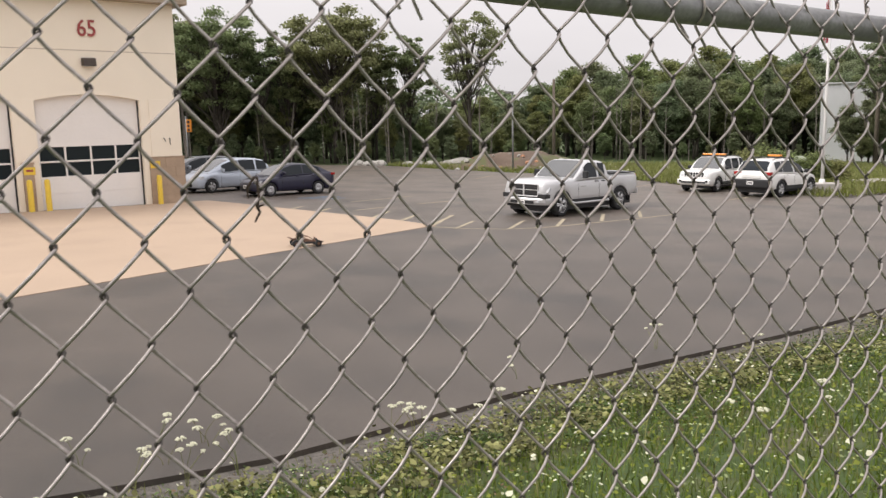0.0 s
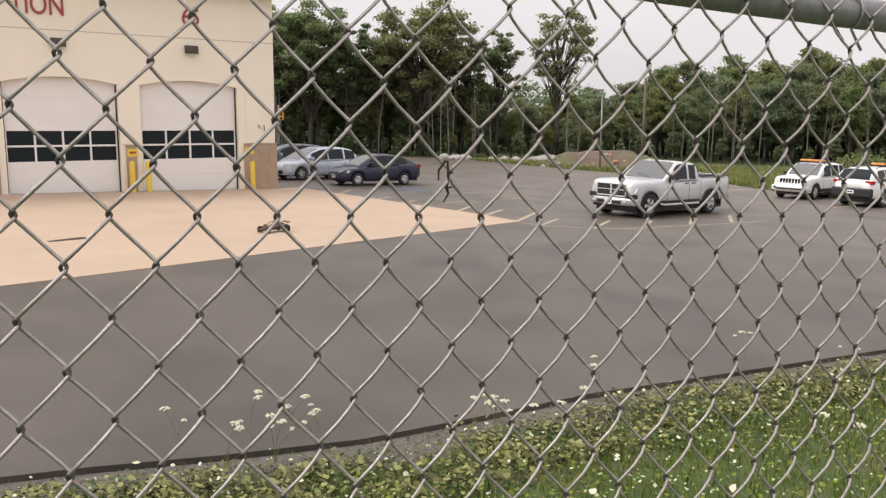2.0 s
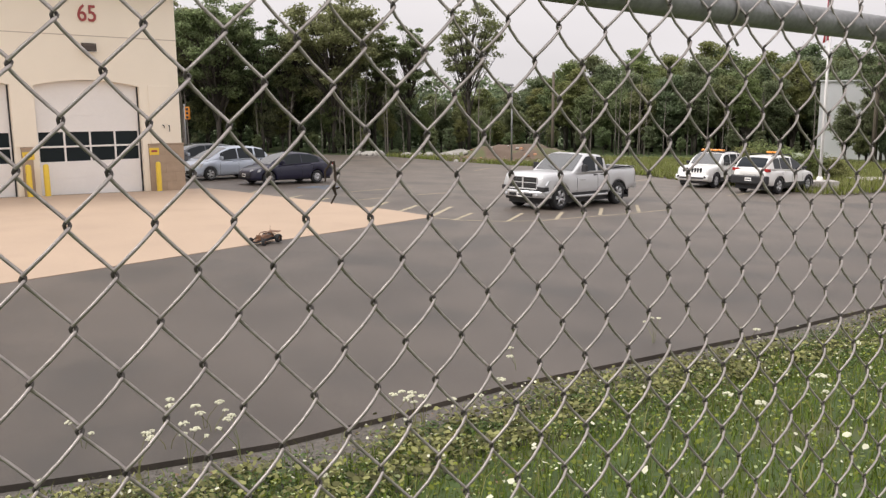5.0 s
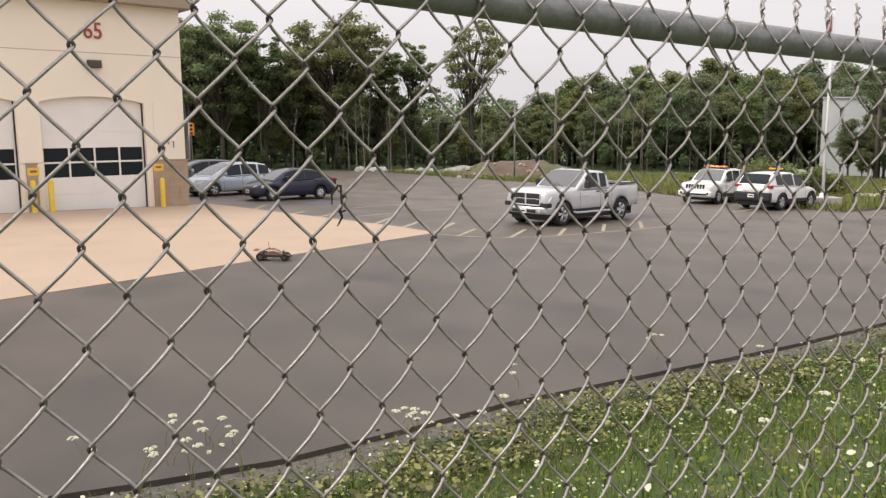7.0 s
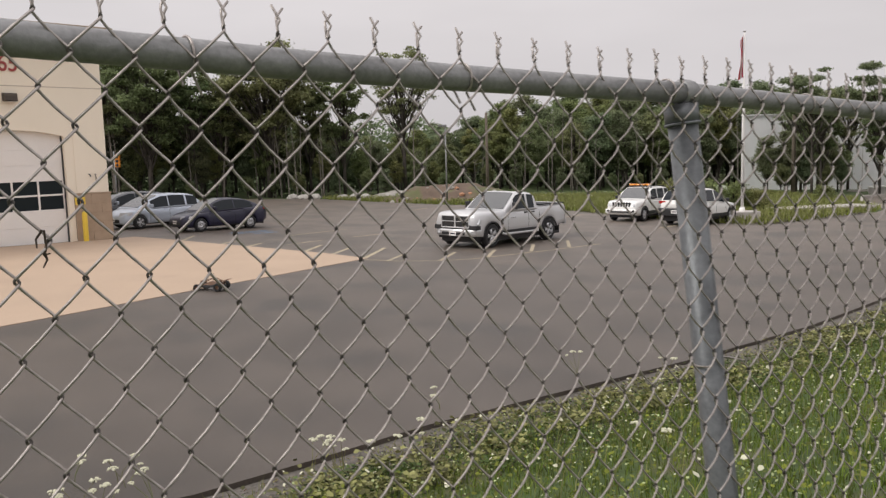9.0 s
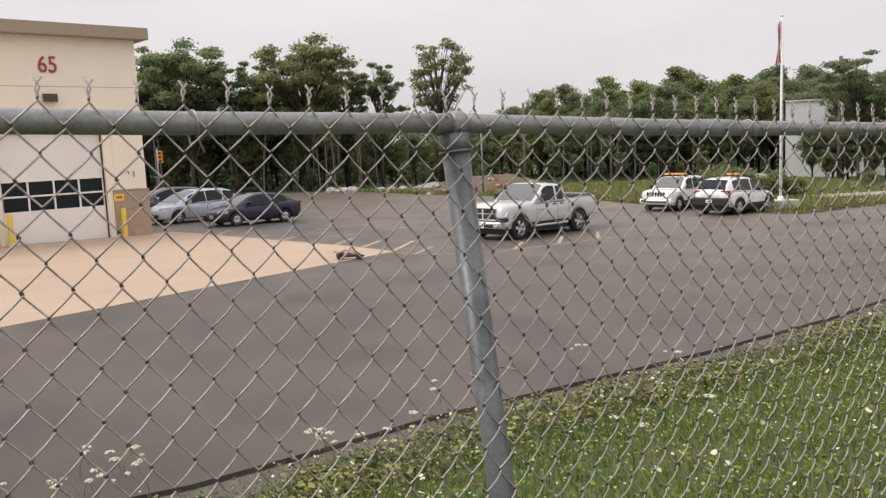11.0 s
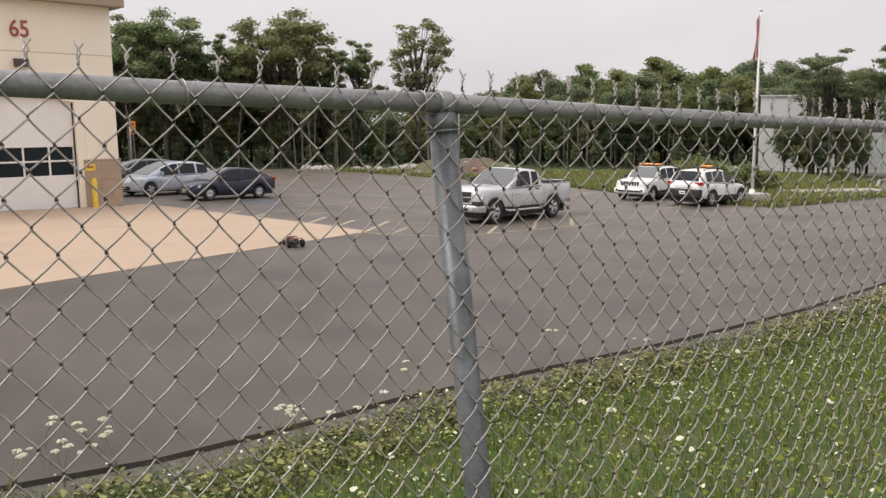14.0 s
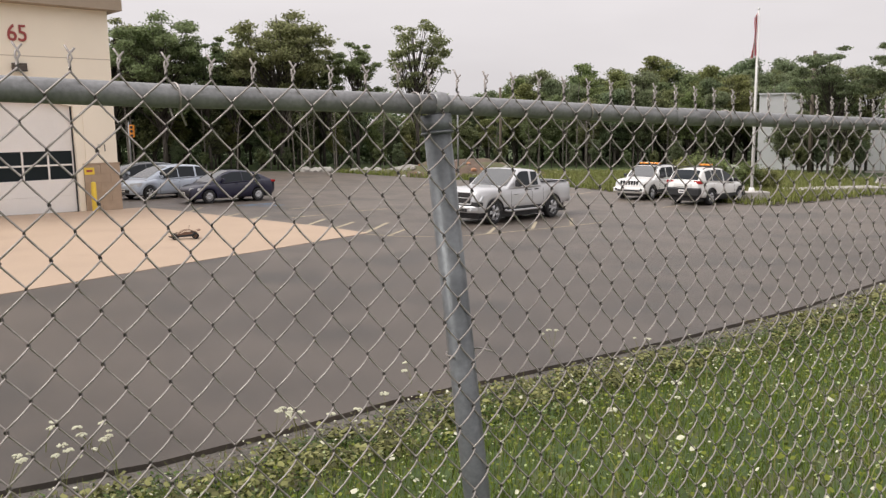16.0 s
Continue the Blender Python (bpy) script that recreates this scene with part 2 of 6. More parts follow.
M_ORANGE = mat("orange_cladding", (0.36, 0.13, 0.06), 0.7, vary=0.12)
M_CLAD = mat("pale_cladding", (0.73, 0.73, 0.74), 0.7, vary=0.07, scale=0.6)
M_KERB = mat("kerb_concrete", (0.42, 0.39, 0.36), 0.9, vary=0.15, scale=2, bump=0.3)
M_TWIG = mat("dead_twig", (0.05, 0.035, 0.025), 0.95, vary=0.3)
M_BUGGY = mat("buggy_shell", (0.15, 0.07, 0.034), 0.5, vary=0.4, scale=8)


# ---- building blocks ----
def part(name, bm, material, parent, label="", m=None, smooth=False):
    me = bpy.data.meshes.new(name)
    bmesh.ops.recalc_face_normals(bm, faces=bm.faces)
    if smooth:
        for q in bm.faces:
            q.smooth = True
    bm.to_mesh(me)
    bm.free()
    me.materials.append(material)
    ob = new(name, me)
    if parent is not None:
        ob.parent = parent
    if m is not None:
        ob.matrix_basis = m
    if label:
        tagged(ob, label)
    return ob


def again(ob, parent, m):
    """The same mesh once more, as a part."""
    o = new(ob.name.split(".")[0], ob.data)
    o.parent = parent
    o.matrix_basis = m
    return o


def empty(name, m, label, category, group="", kind=""):
    ob = new(name)
    ob.empty_display_size = 0.2
    ob.matrix_basis = m
    return tagged(ob, label, category, group, kind)


def box(bm, x0, y0, z0, x1, y1, z1, bevel=0.0):
    v = [bm.verts.new(p) for p in ((x0, y0, z0), (x1, y0, z0), (x1, y1, z0), (x0, y1, z0), (x0, y0, z1), (x1, y0, z1), (x1, y1, z1), (x0, y1, z1))]
    fs = [bm.faces.new([v[i] for i in q]) for q in ((3, 2, 1, 0), (4, 5, 6, 7), (0, 1, 5, 4), (1, 2, 6, 5), (2, 3, 7, 6), (3, 0, 4, 7))]
    if bevel:
        es = {e for q in fs for e in q.edges}
        bmesh.ops.bevel(bm, geom=list(es), offset=bevel, segments=2, affect="EDGES", profile=0.5)
    return bm


def boxed(x0, y0, z0, x1, y1, z1, bevel=0.0):
    return box(bmesh.new(), x0, y0, z0, x1, y1, z1, bevel)


def tube(bm, pts, radii, sides=8, cap=True):
    """A pipe along points, with a radius at each."""
    pts = [Vector(p) for p in pts]
    if not hasattr(radii, "__len__"):
        radii = [radii] * len(pts)
    radii = [float(q) for q in radii]
    rings, ref = [], None
    for i, p in enumerate(pts):
        d = (pts[min(i + 1, len(pts) - 1)] - pts[max(i - 1, 0)]).normalized()
        if ref is None:
            ref = Vector((0, 0, 1)) if abs(d.z) < 0.9 else Vector((1, 0, 0))
        u = d.cross(ref).normalized()
        w = u.cross(d).normalized()
        ref = w
        rings.append([bm.verts.new(p + radii[i] * (math.cos(2 * math.pi * k / sides) * u + math.sin(2 * math.pi * k / sides) * w)) for k in range(sides)])
    for a, b in zip(rings, rings[1:]):
        for k in range(sides):
            bm.faces.new((a[k], a[(k + 1) % sides], b[(k + 1) % sides], b[k]))
    if cap:
        bm.faces.new(rings[0][::-1])
        bm.faces.new(rings[-1])
    return bm


def loft(bm, rings, closed=False, caps=True):
    vs = [[bm.verts.new(p) for p in r] for r in rings]
    n = len(vs[0])
    for a, b in zip(vs, vs[1:]):
        for k in range(n if closed else n - 1):
            bm.faces.new((a[k], a[(k + 1) % n], b[(k + 1) % n], b[k]))
    if caps:
        bm.faces.new(vs[0][::-1])
        bm.faces.new(vs[-1])
    return bm


def lathe(bm, profile, sides=20, axis="y"):
    """Turn (radius, along) pairs about the y axis."""
    rings = []
    for k in range(sides):
        c, s = math.cos(2 * math.pi * k / sides), math.sin(2 * math.pi * k / sides)
        rings.append([bm.verts.new((r * c, a, r * s) if axis == "y" else (r * c, r * s, a)) for r, a in profile])
    for k in range(sides):
        a, b = rings[k], rings[(k + 1) % sides]
        for j in range(len(profile) - 1):
            bm.faces.new((a[j], a[j + 1], b[j + 1], b[j]))
    return bm


def mesh_from(name, verts, faces, material):
    me = bpy.data.meshes.new(name)
    verts, faces = np.asarray(verts, np.float32), np.asarray(faces, np.int32)
    k = faces.shape[1]
    me.vertices.add(len(verts))
    me.vertices.foreach_set("co", verts.ravel())
    me.loops.add(faces.size)
    me.loops.foreach_set("vertex_index", faces.ravel())
    me.polygons.add(len(faces))
    me.polygons.foreach_set("loop_start", np.arange(0, faces.size, k, dtype=np.int32))
    me.polygons.foreach_set("loop_total", np.full(len(faces), k, dtype=np.int32))
    me.update(calc_edges=True)
    me.validate()
    me.materials.append(material)
    return me


def interp(x, table):
    return float(np.interp(x, [a for a, _ in table], [b for _, b in table]))


# ---- ground ----
def gz(x, y):
    """The lot falls gently to the right and away."""
    return -0.0213 * (min(max(x, -60), 75) - 4.5) - 0.0103 * (min(y, 100) - 28)


EDGE = [(-40, -14), (-12, 1.9), (-3.55, 6.15), (-2.6, 6.55), (-1.45, 7.12), (-0.4, 7.9), (0.8, 8.85), (2.4, 9.85), (5.1, 11.55), (8.0, 13.6), (11.9, 16.85), (15.5, 20.0), (22.6, 26.3), (29, 32.3), (48, 44), (90, 60)]
FENCE_AT = Vector((0.92, 1.53, 0))
FENCE_OUT = Vector((-0.5207, 0.8537, 0))


def edge_y(x):
    return interp(x, EDGE)


def bank(x, y):
    """The grass bank climbs from the tarmac's edge to the fence and on behind it."""
    d = (edge_y(x) - y) * 0.83
    if d <= 0:
        return 0.0
    f = (Vector((x, y, 0)) - FENCE_AT).dot(FENCE_OUT)
    span = max(d + f, 3.0) if f > -20 else d
    t = min(d / max(span, 1.0), 1.0)
    return 1.32 * (t * (0.55 + 0.45 * t)) * min(1.0, 8.5 / max(span, 8.5) + 0.25)


def ground_z(x, y):
    h = gz(x, y) + bank(x, y)
    d = (edge_y(x) - y) * 0.83
    if d > -0.5:
        h -= 0.046 * math.exp(-(max(d, 0) / 0.5) ** 2)
    if bank(x, y) > 0:
        h += 0.05 * (noise.noise(Vector((x * 0.9, y * 0.9, 0)))) * min(1, bank(x, y) * 3)
    return h


def grid_sheet(name, xs, ys, fz, material):
    verts = [(x, y, fz(x, y)) for y in ys for x in xs]
    n = len(xs)
    faces = [(j * n + i, j * n + i + 1, (j + 1) * n + i + 1, (j + 1) * n + i) for j in range(len(ys) - 1) for i in range(n - 1)]
    me = mesh_from(name, verts, faces, material)
    me.polygons.foreach_set("use_smooth", [True] * len(faces))
    return new(name, me)


gx = sorted(set([-900, -500, -250, -140, -90, -60, -45] + [round(-35 + 0.6 * i, 2) for i in range(130)] + [48, 56, 66, 80, 100, 140, 250, 500, 900]))
gy = sorted(set([-500, -200, -80, -40, -20, -12, -8] + [round(-6 + 0.5 * i, 2) for i in range(96)] + [44, 50, 56, 64, 72, 85, 100, 140, 250, 500, 900]))
ground = tagged(grid_sheet("ground", gx, gy, lambda x, y: ground_z(x, y) - 0.03, M_GRASS_GROUND), "uneven green grass bank and field with bare patches", "ground", kind="structure")


def flat_poly(name, pts, lift, material, label, category, depth=0.04):
    """A slab laid on the lot's slope."""
    bm = bmesh.new()
    top = [bm.verts.new((x, y, gz(x, y) + lift)) for x, y in pts]
    low = [bm.verts.new((x, y, gz(x, y) + lift - depth)) for x, y in pts]
    bm.faces.new(top)
    for i in range(len(pts)):
        j = (i + 1) % len(pts)
        bm.faces.new((top[i], low[i], low[j], top[j]))
    bmesh.ops.triangulate(bm, faces=[q for q in bm.faces if len(q.verts) > 4])
    return tagged(part(name, bm, material, None), label, category, kind="structure")


# strip of dirt and gravel between the tarmac and the grass
bm = bmesh.new()
rows_ = []
for k in range(170):
    x = -14 + 0.32 * k
    w = 1.15 + 0.5 * noise.noise(Vector((x * 0.7, 2.0, 0)))
    rows_.append([bm.verts.new((x + d * 0.6, edge_y(x) - d * 0.8, ground_z(x + d * 0.6, edge_y(x) - d * 0.8) + (-0.018 if d < w - 0.01 else -0.036))) for d in (-0.2, 0.0, 0.2, 0.45, w * 0.8, w)])
for a, b in zip(rows_, rows_[1:]):
    for k in range(5):
        bm.faces.new((a[k], b[k], b[k + 1], a[k + 1]))
tagged(part("shoulder", bm, M_GRAVEL, None, smooth=True), "strip of gravel and bare dirt beside the asphalt", "ground", kind="structure")

LOT = [(x, y - 0.05) for x, y in EDGE if -13 <= x <= 48] + [(75, 56), (75, 68), (61, 69), (47, 66), (38, 60), (33, 52), (30.5, 45.5), (28, 42.6), (22.5, 38.3), (17.6, 34.9), (15.5, 38), (13.2, 44), (12, 48.3), (7.3, 56), (5.1, 57.6), (1.2, 62), (-3.5, 68.5), (-8, 71), (-40, 72), (-60, 60), (-60, -20)]
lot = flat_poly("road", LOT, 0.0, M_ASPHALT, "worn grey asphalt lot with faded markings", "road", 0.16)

# ---- tan concrete apron before the bays ----
B0 = Vector((-10.375, 33.78, 0.30))          # foot of the station's corner
ALONG = Vector((-0.7512, -0.6601, 0))        # along the front, away from that corner
OUT = Vector((0.6601, -0.7512, 0))           # out of the front
B_ROT = math.degrees(math.atan2(ALONG.y, ALONG.x))


def front(s, out=0.0, z=0.0):
    """A place on the station's front: metres from the corner, out of the wall, and up."""
    p = B0 + ALONG * s + OUT * out
    return (p.x, p.y, B0.z + z)


APRON = [(0.0, 25.2), (-2.55, 21.45), (-4.0, 19.4), (-5.85, 16.6), (-7.65, 14.0), (-11.6, 8.6), (-20, -3), (-34, 10), (-28, 18)] + [front(0.2, 0.0)[:2], (-9.7, 34.6), (-8.17, 33.3), (-5.9, 31.1), (-3.5, 28.9), (-1.4, 26.9)]
apron = flat_poly("pavement", APRON, 0.012, M_CONCRETE_APRON, "tan coloured concrete apron with hairline joints", "pavement", 0.05)


def strip(bm, a, b, w, lift=0.017):
    a, b = Vector((*a, 0)), Vector((*b, 0))
    d = (b - a).normalized()
    n = Vector((-d.y, d.x, 0)) * w / 2
    k = max(1, int((b - a).length / 1.5))
    prev = None
    for i in range(k + 1):
        p = a.lerp(b, i / k)
        pair = [bm.verts.new((q.x, q.y, gz(q.x, q.y) + lift)) for q in (p - n, p + n)]
        if prev:
            bm.faces.new((prev[0], pair[0], pair[1], prev[1]))
        prev = pair


# ---- the station ----
station = empty("fire_station", Matrix.Translation(B0) @ pose(0, 0, 0, 0, 0, B_ROT), "cream stucco fire station with tan block base", "building")
# in the station's space x runs along the front from the corner, y is into the building, z up
# the parent's y axis points into the building because its x axis runs to the left of the front
DOORS = ((1.62, 5.5), (6.3, 10.18))
WALL_T, WALL_H, DOOR_H, LEN, DEEP = 0.35, 7.85, 4.12, 24.0, 22.0


def arch_z(u, a, b):
    """The shallow arch over a bay."""
    t = (u - a) / (b - a) * 2 - 1
    return DOOR_H + 0.22 * (1 - t * t)


def front_wall():
    bm = bmesh.new()
    us = [0.0, *np.linspace(*DOORS[0], 17), *np.linspace(*DOORS[1], 17), LEN]
    for u0, u1 in zip(us, us[1:]):
        door = next((d for d in DOORS if d[0] - 1e-6 <= u0 and u1 <= d[1] + 1e-6), None)
        z0, z1 = (arch_z(u0, *door), arch_z(u1, *door)) if door else (-0.4, -0.4)
        lo, hi = [], []
        for y in (0, WALL_T):
            lo.append([bm.verts.new((u0, -y, z0)), bm.verts.new((u1, -y, z1))])
            hi.append([bm.verts.new((u0, -y, WALL_H)), bm.verts.new((u1, -y, WALL_H))])
        for k in (0, 1):
            bm.faces.new((lo[k][0], lo[k][1], hi[k][1], hi[k][0]))
        bm.faces.new((lo[0][0], lo[0][1], lo[1][1], lo[1][0]))
        bm.faces.new((hi[0][0], hi[0][1], hi[1][1], hi[1][0]))
        for k in (0, 1):
            if not door or (k == 0 and abs(u0 - door[0]) < 1e-6) or (k == 1 and abs(u1 - door[1]) < 1e-6):
                bm.faces.new((lo[0][k], lo[1][k], hi[1][k], hi[0][k]))
    bmesh.ops.remove_doubles(bm, verts=bm.verts, dist=1e-4)
    return bm


# negative y is into the building for this parent
part("wall", front_wall(), M_STUCCO, station, "cream stucco wall")
part("wall", boxed(0, -DEEP, -0.4, WALL_T, -WALL_T, WALL_H), M_STUCCO, station)
part("wall", boxed(LEN - WALL_T, -DEEP, -0.4, LEN, -WALL_T, WALL_H), M_STUCCO, station)
part("wall", boxed(WALL_T, -DEEP, -0.4, LEN - WALL_T, -DEEP + WALL_T, WALL_H), M_STUCCO, station)
part("floor_slab", boxed(WALL_T, -DEEP + WALL_T, -0.3, LEN - WALL_T, -WALL_T, -0.03), M_KERB, station)
part("roof", boxed(-0.05, -DEEP - 0.05, WALL_H + 0.01, LEN + 0.05, 0.05, WALL_H + 0.3), M_FASCIA, station)
part("fascia", boxed(-0.42, 0.0 - 0.02, WALL_H - 0.0, LEN + 0.4, 0.5, WALL_H + 0.46, 0.02), M_FASCIA, station, "brown metal fascia along the roof edge")
part("fascia", boxed(-0.42, -DEEP, WALL_H, -0.06, -0.03, WALL_H + 0.46, 0.02), M_FASCIA, station)
# thin joint groove, its shadow painted as a darker strip laid on the wall
part("reveal_joint", boxed(0.01, 0.002, 5.955, LEN, 0.006, 5.985), mat("joint_shadow", (0.52, 0.44, 0.35), 0.9, vary=0.05), station, "narrow joint across the stucco")
# block base between the bays
STONE_TOP = 1.83
for a, b in ((-0.05, DOORS[0][0] - 0.22), (DOORS[0][1] + 0.22, DOORS[1][0] - 0.2), (DOORS[1][1] + 0.22, 13.0)):
    base = part("block_base", boxed(a, 0.004, -0.3, b, 0.05, STONE_TOP), mat("mortar", (0.34, 0.255, 0.185), 0.95, vary=0.1) if a < 0 else bpy.data.materials["mortar"], station, "tan split block base")
    part("cap", boxed(a - 0.02, 0.004, STONE_TOP + 0.002, b + 0.02, 0.085, STONE_TOP + 0.06, 0.01), M_STONE, station, "tan ledge")
    row = 0
    z = -0.02
    while z < STONE_TOP - 0.05:
        u = a - (0.4 if row % 2 else 0.0)
        while u < b - 0.02:
            u0, u1 = max(u, a) + 0.006, min(u + 0.8, b) - 0.006
            if u1 - u0 > 0.03:
                part("block", boxed(u0, 0.045, z + 0.006, u1, 0.066 + random.uniform(0, 0.006), min(z + 0.37, STONE_TOP) - 0.006), M_STONE, base)
            u += 0.8
        z += 0.37
        row += 1


def garage_door(a, b):
    door = part("sectional_door", boxed(a + 0.02, -0.30, -0.02, b - 0.02, -0.26, DOOR_H + 0.24), M_DOOR, station, "white sectional bay door with a glazed strip")
    w = b - a
    levels = [0.0, 0.66, 1.27, 1.86, 2.44, 3.02, 3.6, DOOR_H + 0.2]
    glazed = (2, 3)
    for i, (z0, z1) in enumerate(zip(levels, levels[1:])):
        if i in glazed:
            for k in range(5):
                u = a + 0.06 + (w - 0.12) * k / 4
                part("mullion", boxed(max(u - 0.035, a + 0.02), -0.262, z0 + 0.04, min(u + 0.035, b - 0.02), -0.215, z1 - 0.03, 0.006), M_DOOR, door)
            part("rail", boxed(a + 0.02, -0.262, z1 - 0.03, b - 0.02, -0.213, z1 + 0.04, 0.006), M_DOOR, door)
            if i == glazed[0]:
                part("rail", boxed(a + 0.02, -0.262, z0 - 0.02, b - 0.02, -0.213, z0 + 0.04, 0.006), M_DOOR, door)
            for k in range(4):
                u0, u1 = a + 0.06 + (w - 0.12) * k / 4 + 0.035, a + 0.06 + (w - 0.12) * (k + 1) / 4 - 0.035
                part("pane", boxed(u0, -0.255, z0 + 0.04, u1, -0.245, z1 - 0.03), M_DARKGLASS, door, "dark window pane")
        else:
            part("panel", boxed(a + 0.02, -0.262, z0 + 0.0015, b - 0.02, -0.215, z1 - (0.0015 if i + 1 not in glazed else 0.02), 0.005), M_DOOR, door)
    part("weather_strip", boxed(a + 0.02, -0.262, -0.03, b - 0.02, -0.213, 0.003), M_BLACK, door)
    for u, d in ((a, 1), (b, -1)):
        part("track_trim", boxed(min(u, u + 0.05 * d), -0.21, 0, max(u, u + 0.05 * d), -0.17, DOOR_H), M_BLACK, door, "black side seal")


for a, b in DOORS:
    garage_door(a, b)
# cream jamb pilasters stand a little proud of the wall
for u in (5.9, 0.8, 10.85):
    w = 0.42 if u != 0.8 else 0.5
    part("pilaster", boxed(u - w + 0.02, 0.003, STONE_TOP + 0.07, u + w - 0.02, 0.03, DOOR_H + 0.05, 0.008), M_STUCCO, station)


def wall_lamp(u, z):
    lamp = empty("wall_light", station.matrix_basis @ pose(u, 0, z), "dark bronze wall light above a bay", "light fixture", "wall lights")
    bm = bmesh.new()
    loft(bm, [[(-0.24, 0.0, -0.15), (0.24, 0.0, -0.15), (0.24, 0.0, 0.15), (-0.24, 0.0, 0.15)], [(-0.25, 0.16, -0.16), (0.25, 0.16, -0.16), (0.25, 0.16, 0.14), (-0.25, 0.16, 0.14)], [(-0.22, 0.28, -0.13), (0.22, 0.28, -0.13), (0.22, 0.26, 0.04), (-0.22, 0.26, 0.04)]], closed=True)
    part("housing", bm, mat("bronze", (0.06, 0.045, 0.035), 0.5, vary=0.15), lamp)
    part("lens", boxed(-0.19, 0.06, -0.172, 0.19, 0.24, -0.161), M_LAMPGLASS, lamp)
    return lamp


wall_lamp(3.46, 5.55)
wall_lamp(8.26, 5.55)


def letters(text, s_end, z, size, name, label, narrow=1.0):
    """Raised letters; s_end is where the word ends, read from the lot."""
    cu = bpy.data.curves.new(name, "FONT")
    cu.body, cu.size, cu.extrude, cu.offset = text, size, 0.02, 0.004
    cu.align_x = "RIGHT"
    tmp = new("letters_curve", cu)
    dg = bpy.context.evaluated_depsgraph_get()
    me = bpy.data.meshes.new_from_object(tmp.evaluated_get(dg))
    bpy.data.objects.remove(tmp)
    me.materials.clear()
    me.materials.append(M_RED)
    ob = new(name, me)
    ob.matrix_basis = station.matrix_basis @ pose(s_end, 0.03, z, 90, 0, 180) @ Matrix.Diagonal((narrow, 1, 1, 1))
    return tagged(ob, label, "sign")


letters("65", 3.05, 6.50, 0.86, "station_number", "raised red numerals on the stucco wall", 0.85)
letters("TION", 7.95, 6.48, 1.0, "station_lettering", "raised red capital letters on the stucco wall", 0.72)


def bollard(x, y):
    z = gz(x, y)
    b = empty("bollard", pose(x, y, z), "yellow painted steel bollard beside a bay door", "bollard", "bollards")
    bm = bmesh.new()
    lathe(bm, [(0.0, 1.2), (0.05, 1.19), (0.085, 1.16), (0.1, 1.1), (0.1, -0.05)], 14, "z")
    part("post", bm, M_YELLOW, b, smooth=True)
    part("foot_ring", lathe(bmesh.new(), [(0.1, 0.03), (0.14, 0.025), (0.15, 0.0), (0.15, -0.04)], 14, "z"), M_KERB, b)


for u in (6.02, 5.42, 1.22):
    bollard(*front(u, 0.42)[:2])
for u in (5.88, 1.2):
    p = empty("notice_plate", station.matrix_basis @ pose(u, 0, 1.58), "small amber notice plate on the block base", "sign", "notice plates")
    part("plate", boxed(-0.2, 0.068, -0.14, 0.2, 0.08, 0.14, 0.004), M_YELLOW, p)
    part("printed_bar", boxed(-0.12, 0.0805, -0.03, 0.12, 0.083, 0.05), M_RED, p)
br = empty("hose_bracket", station.matrix_basis @ pose(0.66, 0, 2.5), "small dark wall bracket", "bracket")
part("arm", tube(bmesh.new(), [(-0.13, 0.0, 0.1), (-0.13, 0.12, 0.1), (-0.13, 0.12, -0.14)], 0.018), M_BLACK, br)
part("arm", tube(bmesh.new(), [(0.1, 0.0, 0.12), (0.1, 0.1, 0.12), (0.06, 0.12, 0.0)], 0.018), M_BLACK, br)


# ---- chain-link fence ----
F_O, F_A, F_B = Vector((-0.3071, 0.6930, 3.2178)), Vector((0.06079, 0.03712, -0.00364)), Vector((0.00128, -0.00484, -0.04339))
F_N = F_A.cross(F_B).normalized()
if F_N.y < 0:
    F_N = -F_N                                # out of the fence, towards the lot
TOP_J, LOW_J = -7, 35
fence = empty("chain_link_fence", Matrix.Identity(4), "galvanised chain-link fence with top rail, on grass", "fence")


def rise(i):
    """How far, in rows, the fence climbs along its length."""
    return interp(i, [(-40, -0.1), (5, 0.03), (10, 0.09), (20, 0.40), (32, 0.67), (53, 1.43), (73, 2.43), (150, 6.2)])


def lattice(i, j, out=0.0):
    return F_O + i * F_A + (j - rise(i)) * F_B + out * F_N


